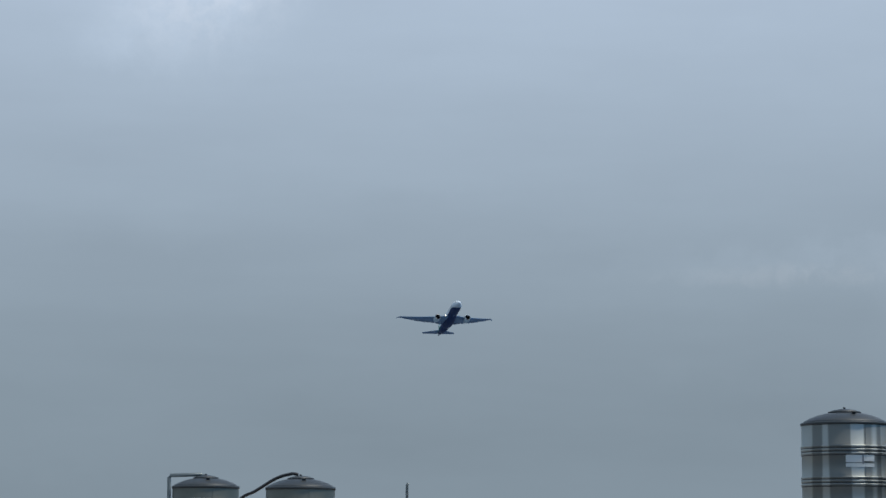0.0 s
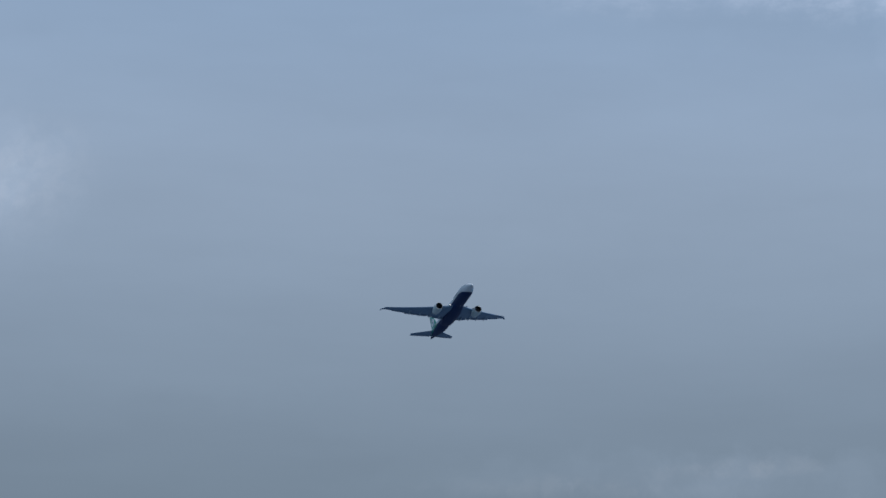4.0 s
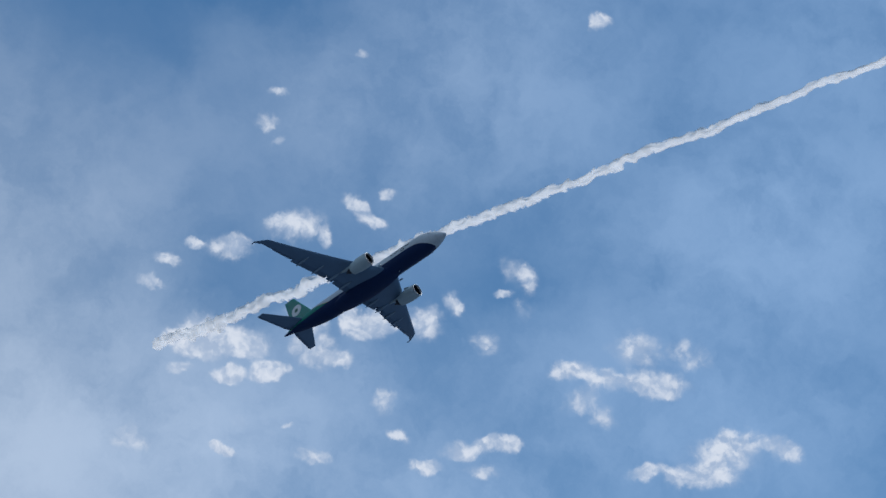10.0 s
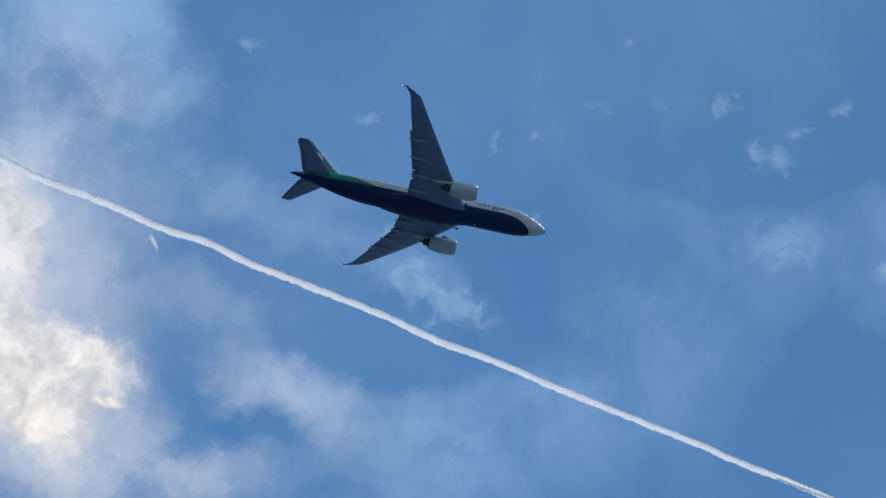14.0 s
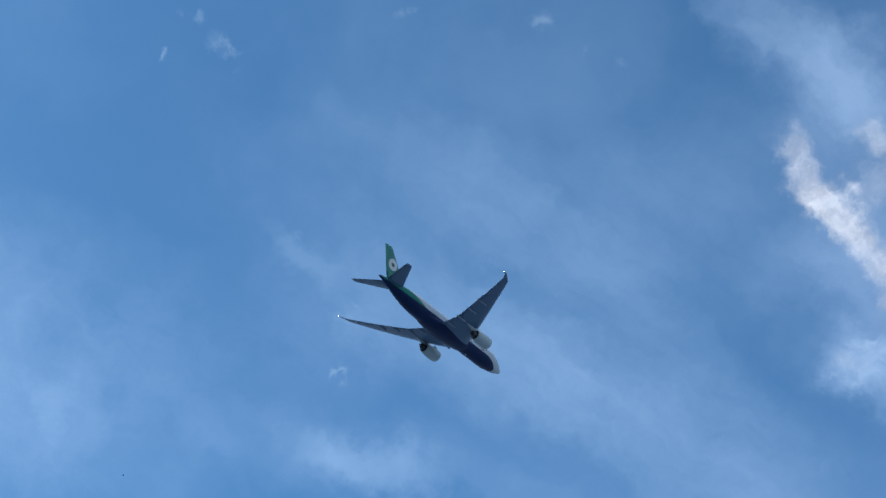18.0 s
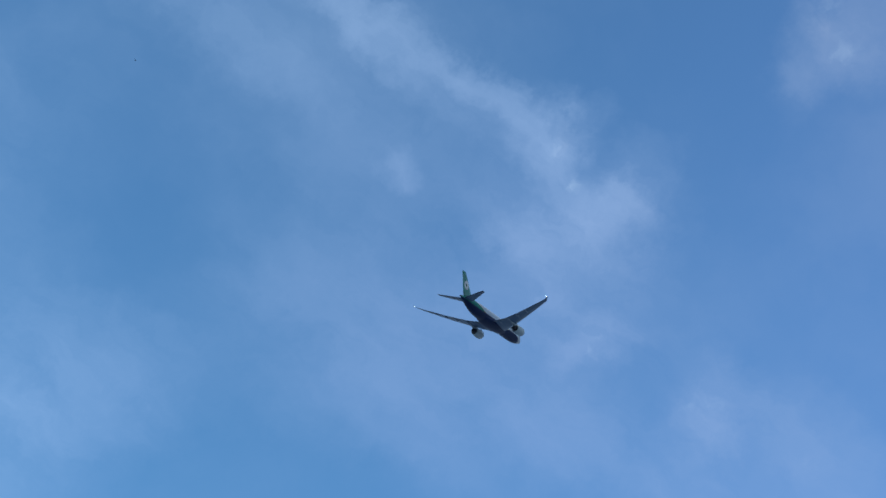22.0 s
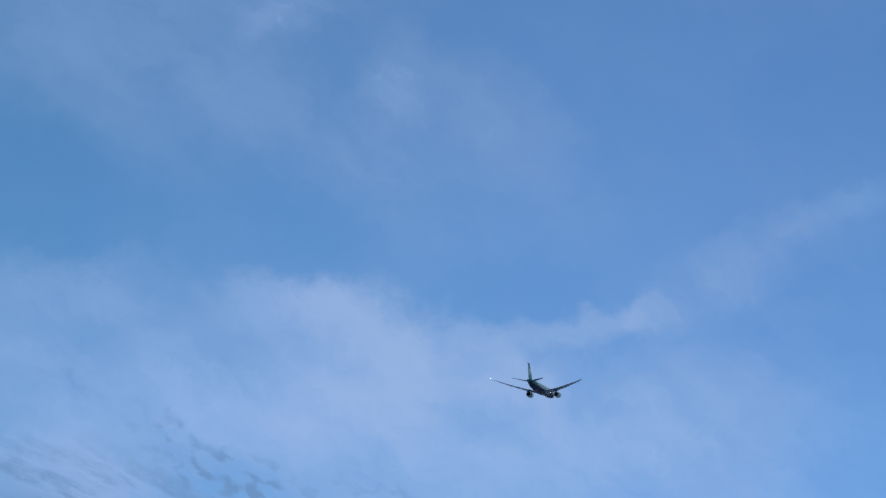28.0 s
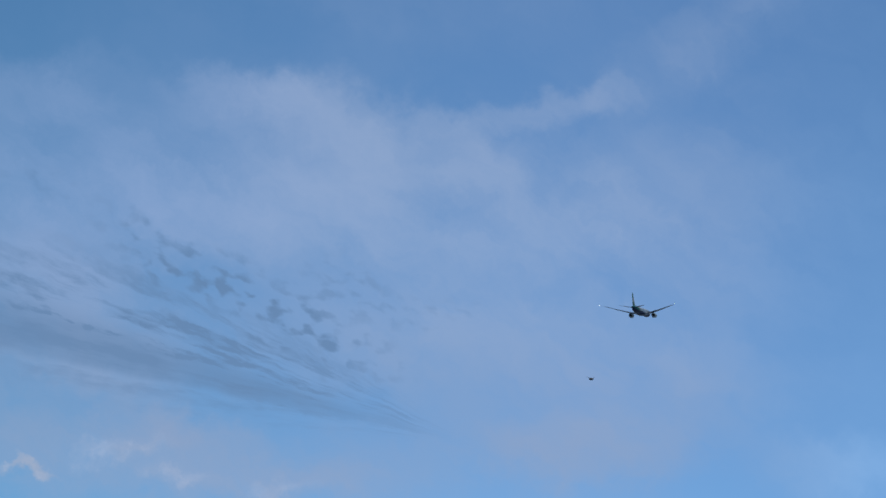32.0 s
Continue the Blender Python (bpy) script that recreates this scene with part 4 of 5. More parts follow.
STEEL = surface("stainless_steel", (0.235, 0.25, 0.235), 0.56, 0.9, 0.14, 2.5, 0.05)
# upright tone bands painted in for the surroundings that steel would mirror
tree = STEEL.node_tree
mirror_bands = grain(vec("MULTIPLY", nd(tree, "ShaderNodeTexCoord").outputs["Object"], (3.1, 3.1, 0.05), tree=tree), 1.0, 0.5, 0.4, tree=tree)
base = tree.nodes["Principled BSDF"].inputs["Base Color"]
put(tree, base, vec("SCALE", base.links[0].from_socket, scale=calc("MULTIPLY_ADD", step(mirror_bands, 0.47, 0.52, tree), 0.7, 0.66, tree=tree), tree=tree))
OLD_STEEL = surface("stained_steel", (0.125, 0.13, 0.11), 0.5, 0.85, 0.3, 2.5, 0.08)
DULL_STEEL = surface("weathered_steel_dome", (0.046, 0.053, 0.055), 0.5, 0.4, 0.2, 2.5, 0.1)
PLATE = surface("pale_label_plate", (0.50, 0.51, 0.48), 0.45, 0.0, 0.15, 4.0)
BAR = surface("printed_grey", (0.16, 0.17, 0.18), 0.5, 0.0, 0.1, 4.0)
RUBBER = surface("black_rubber_hose", (0.012, 0.012, 0.013), 0.5, 0.0, 0.2, 6.0)
PIPE = surface("galvanised_pipe", (0.15, 0.175, 0.175), 0.5, 0.7, 0.2, 6.0)
CONCRETE = surface("roof_concrete", (0.26, 0.25, 0.24), 0.85, 0.0, 0.25, 1.0, 0.4)
RENDERED = surface("painted_facade", (0.42, 0.41, 0.38), 0.8, 0.0, 0.2, 0.5, 0.2)
# ground tinted blue so its bounce light cools the freighter's underside
EARTH = surface("blue_bounce_ground", (0.075, 0.105, 0.145), 0.9, 0.0, 0.35, 0.02)


# ---- mesh helpers ----
def part(name, bm, mat, parent=None, label="", smooth=True):
    me = bpy.data.meshes.new(name)
    bm.normal_update()
    bm.to_mesh(me)
    bm.free()
    if smooth:
        me.shade_smooth()
    me.materials.append(mat)
    ob = new(name, me)
    ob.parent = parent
    return tagged(ob, label)


def lofted(rings, caps=True):
    """Skin over closed rings of points, all of one count."""
    bm = bmesh.new()
    made = [[bm.verts.new(p) for p in ring] for ring in rings]
    n = len(made[0])
    for a, b in zip(made, made[1:]):
        for i in range(n):
            bm.faces.new((a[i], a[(i + 1) % n], b[(i + 1) % n], b[i]))
    if caps:
        bm.faces.new(made[0][::-1])
        bm.faces.new(made[-1])
    bmesh.ops.recalc_face_normals(bm, faces=bm.faces)
    return bm


def spun(profile, n=32, axis="z", centre=(0, 0, 0), caps=True):
    """A body of revolution from (distance along the axis, radius) pairs."""
    rings = []
    for d, r in profile:
        ring = []
        for i in range(n):
            a = 2 * math.pi * i / n
            c, s = r * math.cos(a), r * math.sin(a)
            p = (c, s, d) if axis == "z" else (d, c, s)
            ring.append(Vector(p) + Vector(centre))
        rings.append(ring)
    return lofted(rings, caps)


def boxed(x0, x1, y0, y1, z0, z1, bevel=0.0):
    bm = bmesh.new()
    bmesh.ops.create_cube(bm, size=1.0)
    for v in bm.verts:
        v.co = Vector(((x0 + x1) / 2 + v.co.x * (x1 - x0), (y0 + y1) / 2 + v.co.y * (y1 - y0), (z0 + z1) / 2 + v.co.z * (z1 - z0)))
    if bevel:
        bmesh.ops.bevel(bm, geom=bm.edges[:], offset=bevel, segments=2, affect="EDGES")
    return bm


def tube(points, radius, n=10):
    """A round tube along points."""
    pts = [Vector(p) for p in points]
    rings = []
    for i, p in enumerate(pts):
        way = (pts[min(i + 1, len(pts) - 1)] - pts[max(i - 1, 0)]).normalized()
        side = way.cross(Vector((0.31, 0.17, 0.93))).normalized()
        top = way.cross(side)
        rings.append([p + (side * math.cos(2 * math.pi * k / n) + top * math.sin(2 * math.pi * k / n)) * radius for k in range(n)])
    return lofted(rings)


def smooth_path(points, n=8):
    """A Catmull-Rom line through points."""
    p = [Vector(q) for q in points]
    p = [2 * p[0] - p[1], *p, 2 * p[-1] - p[-2]]
    out = []
    for i in range(1, len(p) - 2):
        for k in range(n):
            t = k / n
            out.append(0.5 * ((2 * p[i]) + (p[i + 1] - p[i - 1]) * t + (2 * p[i - 1] - 5 * p[i] + 4 * p[i + 1] - p[i + 2]) * t ** 2
                              + (3 * p[i] - p[i - 1] - 3 * p[i + 1] + p[i + 2]) * t ** 3))
    return out + [p[-2]]


def foil(lead, chord, thick, n=9, nose_drop=0.0):
    """Closed section points (along x, across z) of a wing with its leading edge at lead."""
    def half(u):
        return 5 * thick * (0.2969 * math.sqrt(u) - 0.126 * u - 0.3516 * u * u + 0.2843 * u ** 3 - 0.1036 * u ** 4)
    us = [(1 - math.cos(math.pi * i / n)) / 2 for i in range(n + 1)]
    upper = [(lead - u * chord, half(u) * chord) for u in us[::-1]]
    lower = [(lead - u * chord, -half(u) * chord * 0.9) for u in us[1:-1]]
    return upper + lower


# ---- the freighter, built nose along +x, left along +y ----
def wing_z(y):
    return -1.75 + 6.55 * max(0.0, (y - 2.6) / 29.6) ** 1.3


def wing_lead(y):
    return 8.9 - (y - 3.0) * 0.667 if y < 30.2 else -9.24 - (y - 30.2) * 1.93


def wing_trail(y):
    if y < 9.8:
        return -4.9 - (y - 3.0) * 0.06
    return -5.31 - (y - 9.8) * 0.317 if y < 30.2 else -11.78 - (y - 30.2) * 0.9


def side_of(bm, side):
    if side < 0:
        bmesh.ops.scale(bm, vec=(1, -1, 1), verts=bm.verts[:])
        bmesh.ops.reverse_faces(bm, faces=bm.faces[:])
    return bm


def sheet_between(y0, y1, lead, trail, z, thick, n=6):
    """A slab of a wing's moving surface from y0 to y1."""
    rings = []
    for i in range(n + 1):
        y = y0 + (y1 - y0) * i / n
        rings.append([(x, y, z(y, x) + dz) for x, dz in foil(lead(y), lead(y) - trail(y), thick, 6)])
    return lofted(rings)


def build_freighter():
    plane = tagged(new("cargo_airplane"), "white and green twin-engine freighter jet climbing with gear up", "airplane")
    # fuselage
    shape = ((30.0, 0.05, -1.0), (29.72, 0.42, -0.98), (29.1, 0.84, -0.9), (28.1, 1.36, -0.74), (26.8, 1.93, -0.52), (25.2, 2.44, -0.28),
             (23.4, 2.84, -0.09), (21.2, 3.1, 0.0), (10.0, 3.1, 0.0), (0.0, 3.1, 0.0), (-8.0, 3.1, 0.0), (-13.0, 3.08, 0.02), (-17.0, 2.92, 0.14),
             (-21.0, 2.52, 0.4), (-25.0, 1.92, 0.74), (-28.5, 1.28, 0.98), (-31.0, 0.82, 1.06), (-32.6, 0.5, 1.05), (-33.25, 0.26, 1.02))
    xs = smooth_path([(x, r, z) for x, r, z in shape], 3)
    rings = []
    for x, r, z in xs:
        slim = 1.0 if x > -27 else max(0.42, 1 - (-27 - x) * 0.1)
        rings.append([(x, r * slim * math.sin(a), z + r * math.cos(a)) for a in (2 * math.pi * i / 48 for i in range(48))])
    body = part("fuselage", lofted(rings), HULL, plane, "white hull with dark belly in painted blue haze and bright green tail sweep")
    # wing-to-body fairing
    rings = []
    for i in range(15):
        u = i / 14
        x, k = 13.0 - 27.0 * u, math.sin(math.pi * min(1, max(0, u))) ** 0.55
        rings.append([(x, (1.2 + 2.35 * k) * math.sin(a), -1.5 - 0.25 * k + (0.6 + 1.45 * k) * math.cos(a)) for a in (2 * math.pi * j / 28 for j in range(28))])
    part("wing_root_fairing", lofted(rings), HULL, plane)
    for s in (1, -1):
        # cockpit panes on the nose flanks
        for x0, x1, a0, a1 in ((26.55, 27.65, 8, 30), (25.7, 26.7, 33, 50), (24.9, 25.65, 50, 62)):
            bm = bmesh.new()
            vs = []
            for x, a in ((x0, a0), (x1, a0), (x1 - 0.15, a1), (x0, a1)):
                r, z = np.interp(x, [q[0] for q in shape[::-1]], [q[1] for q in shape[::-1]]), np.interp(x, [q[0] for q in shape[::-1]], [q[2] for q in shape[::-1]])
                vs.append(bm.verts.new((x, s * (r + 0.03) * math.sin(radians(a)), z + (r + 0.03) * math.cos(radians(a)))))
            f = bm.faces.new(vs)
            bmesh.ops.solidify(bm, geom=[f], thickness=0.03)
            bmesh.ops.recalc_face_normals(bm, faces=bm.faces)
            part("cockpit_pane", bm, PANE, body, "dark cockpit window pane", False)
        # wing
        rings = []
        for y in [2.2, 3.0, 4.5, 6.5, 8.5, 9.8, 12, 14.5, 17, 19.5, 22, 24.5, 26.5, 28.5, 29.8, 30.3, 30.9, 31.6, 32.1]:
            yy = max(y, 3.0)
            chord = max(wing_lead(yy) - wing_trail(yy), 0.5)
            thick = np.interp(y, [3, 9.8, 28, 32], [0.13, 0.125, 0.125, 0.12])
            rings.append([(x, y, wing_z(y) + dz) for x, dz in foil(wing_lead(yy), chord, thick)])
        wing = part("wing", side_of(lofted(rings), s), WING, plane, "grey swept wing tinted with blue haze, with raked tip")

        def droop(drop):
            return lambda y, x: wing_z(y) - drop - (wing_trail(y) + 1.0 - x) * 0.16
        for nm, y0, y1, ch in (("inboard_flap", 3.3, 8.6, 2.3), ("flaperon", 8.9, 10.9, 1.9), ("outboard_flap", 11.2, 21.4, 1.7), ("aileron", 21.8, 27.2, 1.0)):
            bm = sheet_between(y0, y1, lambda y, c=ch: wing_trail(y) + c * 0.75, lambda y, c=ch: wing_trail(y) - c * (0.32 if nm != "aileron" else 0.02), droop(0.06), 0.09)
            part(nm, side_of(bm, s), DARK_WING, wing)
        for y, size in ((5.6, 1.0), (9.9, 1.0), (14.6, 0.95), (19.3, 0.85)):
            x1 = wing_trail(y) - 1.35 * size
            prof = [(x1, 0.03), (x1 + 0.7, 0.2 * size), (x1 + 1.8, 0.33 * size), (x1 + 3.2, 0.36 * size), (x1 + 4.4, 0.26 * size), (x1 + 5.2, 0.04)]
            bm = spun(prof, 14, "x", (0, y, wing_z(y) - 0.42 * size))
            part("flap_track_fairing", side_of(bm, s), POD, wing, "grey flap track fairing tinted with blue haze")
        # lights: wing tip, shaded from ahead, and wing root, shining ahead only
        tip = part("light_housing", side_of(spun([(-13.0, 0.03), (-13.4, 0.12), (-13.75, 0.17), (-14.0, 0.17), (-14.0, 0.15), (-13.82, 0.14), (-13.78, 0.01)], 14, "x", (0, 31.9, wing_z(31.9))), s), WING, wing)
        bm = bmesh.new()
        bmesh.ops.create_icosphere(bm, subdivisions=2, radius=0.095, matrix=Matrix.Translation((-13.93, 31.9, wing_z(31.9))))
        part("wingtip_light", side_of(bm, s), LAMP, wing, "bright white wingtip light")
        part("lamp_barrel", side_of(spun([(8.2, 0.2), (9.12, 0.24), (9.16, 0.22), (9.0, 0.21)], 16, "x", (0, 4.4, wing_z(4.4) - 0.05), False), s), WING, wing)
        if s < 0:
            part("landing_light", side_of(spun([(8.95, 0.2), (9.0, 0.21), (9.04, 0.12), (9.05, 0.01)], 16, "x", (0, 4.4, wing_z(4.4) - 0.05)), s), BEAM, wing, "glowing landing light in the wing root")
        # engine
        yc, zc = 9.86, -2.95
        outer = [(9.9, 1.62), (9.86, 1.74), (9.6, 1.86), (9.0, 1.97), (8.0, 2.03), (6.6, 2.0), (5.2, 1.88), (4.0, 1.66), (3.3, 1.48), (3.3, 1.38), (4.2, 1.4)]
        cowl = part("engine_nacelle", side_of(spun(outer, 40, "x", (0, yc, zc), False), s), COWL, plane, "pale grey engine cowl tinted with haze under the wing")
        part("intake_lip", side_of(spun([(9.62, 1.875), (9.88, 1.76), (9.93, 1.66), (9.86, 1.58), (9.3, 1.55)], 40, "x", (0, yc, zc), False), s), LIP, cowl, "bare metal intake lip")
        part("intake_duct", side_of(spun([(9.35, 1.55), (8.7, 1.58), (8.1, 1.6)], 32, "x", (0, yc, zc), False), s), FAN, cowl)
        bm = spun([(9.2, 0.03), (8.9, 0.22), (8.5, 0.42), (8.3, 0.5), (8.25, 1.58), (8.0, 1.58)], 32, "x", (0, yc, zc))
        fan = part("fan_hub", side_of(bm, s), FAN, cowl)
        bm = bmesh.new()
        for k in range(22):
            a = 2 * math.pi * k / 22
            vs = []
            for r, tw, dxx in ((0.5, 0.12, 0.1), (1.55, 0.09, 0.28)):
                for sg in (-1, 1):
                    vs.append(bm.verts.new((8.42 + sg * dxx * 0.5, yc + r * math.cos(a + sg * tw), zc + r * math.sin(a + sg * tw))))
            bm.faces.new((vs[0], vs[1], vs[3], vs[2]))
        part("fan_blades", side_of(bm, s), HOT, cowl)
        part("core_cowl", side_of(spun([(4.6, 1.1), (3.4, 1.02), (2.4, 0.82), (1.9, 0.68), (1.9, 0.58), (2.4, 0.6)], 28, "x", (0, yc, zc), False), s), HOT, cowl, "burnt metal core nozzle")
        part("exhaust_plug", side_of(spun([(2.6, 0.5), (1.9, 0.42), (1.2, 0.22), (0.8, 0.03)], 20, "x", (0, yc, zc)), s), HOT, cowl)
        rings = []
        for x, hw, z0, z1 in ((7.6, 0.1, zc + 1.95, zc + 2.05), (6.4, 0.26, zc + 1.85, zc + 2.35), (4.4, 0.34, zc + 1.5, wing_z(yc) + 0.1), (2.4, 0.34, zc + 0.8, wing_z(yc)), (0.6, 0.28, zc + 1.2, wing_z(yc)), (-1.2, 0.08, wing_z(yc) - 0.75, wing_z(yc) - 0.35)):
            rings.append([(x, yc - hw, z0), (x, yc + hw, z0), (x, yc + hw, z1), (x, yc - hw, z1)])
        part("pylon", side_of(lofted(rings), s), COWL, plane)
        # chine on the inboard flank
        part("nacelle_chine", side_of(lofted([[(8.3, yc - 1.5, zc + 1.3), (8.3, yc - 1.45, zc + 1.35), (8.2, yc - 1.46, zc + 1.33)], [(6.4, yc - 1.85, zc + 1.75), (6.4, yc - 1.8, zc + 1.8), (6.2, yc - 1.5, zc + 1.3)]]), s), COWL, cowl)
        # tailplane
        rings = []
        for u in (0, 0.15, 0.35, 0.55, 0.75, 0.92, 1.0):
            y = 0.9 + 9.85 * u
            lead, trail = -23.3 - 8.1 * u, -30.6 - 3.1 * u
            rings.append([(x, y, 1.0 + 1.35 * u + dz) for x, dz in foil(lead, lead - trail, 0.095, 7)])
        tail = part("tailplane", side_of(lofted(rings), s), WING, plane, "grey horizontal tailplane tinted with blue haze")
        bm = sheet_between(1.9, 10.3, lambda y: -29.1 - (y - 0.9) * 0.40, lambda y: -30.75 - (y - 0.9) * 0.315, lambda y, x: 1.0 + 1.35 * (y - 0.9) / 9.85 - 0.02, 0.10)
        part("elevator", side_of(bm, s), DARK_WING, tail)
    # fin and rudder
    rings = []
    for u in (0, 0.08, 0.2, 0.4, 0.6, 0.8, 0.95, 1.0):
        z = 2.1 + 10.7 * u
        lead = -20.6 - 8.6 * u - (0 if u > 0.08 else -1.6 * (1 - u / 0.08))
        trail = -29.9 - 2.75 * u
        rings.append([(x, dy, z) for x, dy in foil(lead, lead - trail, 0.10, 8)])
    fin = part("vertical_fin", lofted(rings), FIN, plane, "green tail fin with a white roundel")
    rings = []
    for u in (0.08, 0.3, 0.6, 0.97):
        z = 2.1 + 10.7 * u
        lead, trail = -27.6 - 3.6 * u, -30.05 - 2.75 * u
        rings.append([(x, dy, z) for x, dy in foil(lead, lead - trail, 0.10, 6)])
    part("rudder", lofted(rings), FIN, fin)
    part("exhaust_cone", spun([(-32.9, 0.16), (-33.3, 0.2), (-33.45, 0.15), (-33.3, 0.1)], 14, "x", (0, 0, 1.02), False), HOT, plane)
    bm = bmesh.new()
    bmesh.ops.create_icosphere(bm, subdivisions=2, radius=0.06, matrix=Matrix.Translation((-33.45, 0, 1.25)))
    part("tail_light", bm, COWL, plane, "unlit white tail light")
    for x in (4.0, 12.0):
        part("blade_antenna", lofted([[(x + 0.5, -0.03, -3.0), (x + 0.5, 0.03, -3.0), (x, 0.03, -3.0), (x, -0.03, -3.0)], [(x + 0.1, -0.02, -3.6), (x + 0.1, 0.02, -3.6), (x - 0.1, 0.02, -3.6), (x - 0.1, -0.02, -3.6)]]), COWL, body)
    # the word on both flanks, wrapped round the hull
    txt = bpy.data.curves.new("word", "FONT")
    txt.body, txt.size, txt.align_x = "cargo", 3.3, "CENTER"
    raw = new("word", txt)
    flat = bpy.data.meshes.new_from_object(raw.evaluated_get(bpy.context.evaluated_depsgraph_get()))
    bpy.data.objects.remove(raw)
    for s in (1, -1):
        bm = bmesh.new()
        bm.from_mesh(flat)
        bmesh.ops.triangulate(bm, faces=bm.faces[:])
        bmesh.ops.subdivide_edges(bm, edges=[e for e in bm.edges if e.calc_length() > 0.4], cuts=3)
        for v in bm.verts:
            a = (v.co.y + 0.45) / 3.1
            v.co = Vector((15.2 - s * v.co.x, s * 3.125 * math.cos(a), 3.125 * math.sin(a)))
        part("lettering", bm, INK, body, "dark lettering on the white hull", False)
    # main cargo door outline
    for x0, x1, a0, a1 in ((-8.5, -4.8, 5, 6), (-8.5, -4.8, 60, 61), (-8.55, -8.45, 5, 61), (-4.85, -4.75, 5, 61)):
        bm = bmesh.new()
        bmesh.ops.create_grid(bm, x_segments=1, y_segments=8, size=0.5)
        for v in bm.verts:
            a = radians(a0 + (a1 - a0) * (v.co.y + 0.5))
            v.co = Vector((x0 + (x1 - x0) * (v.co.x + 0.5), 3.112 * math.cos(a), 3.112 * math.sin(a)))
        part("cargo_door_seam", bm, BAR, body, smooth=False)
    return plane


freighter = build_freighter()


# ---- roofs and water tanks ----
part("ground", boxed(-4800, 4800, -4800, 4800, -0.5, 0.0), EARTH, None, smooth=False)
tagged(bpy.data.objects["ground"], "flat open town ground reaching the horizon", "ground", kind="structure")


def roofed_block(name, x0, x1, y0, y1, top, label):
    house = tagged(new(name), label, "building", kind="structure")
    house.location = ((x0 + x1) / 2, (y0 + y1) / 2, 0)
    hx, hy = (x1 - x0) / 2, (y1 - y0) / 2
    part("wall", boxed(-hx, hx, -hy, hy, 0.0, top - 0.3), RENDERED, house, smooth=False)
    part("roof", boxed(-hx - 0.1, hx + 0.1, -hy - 0.1, hy + 0.1, top - 0.3, top), CONCRETE, house, smooth=False)
    return house


ROOF = 11.25
roofed_block("tank_building", -9.0, 13.5, 36.0, 47.0, ROOF, "plain rendered block with a flat concrete roof")
roofed_block("stand_building", -6.0, 6.0, -9.0, 2.0, 10.0, "plain rendered block with a flat roof terrace")


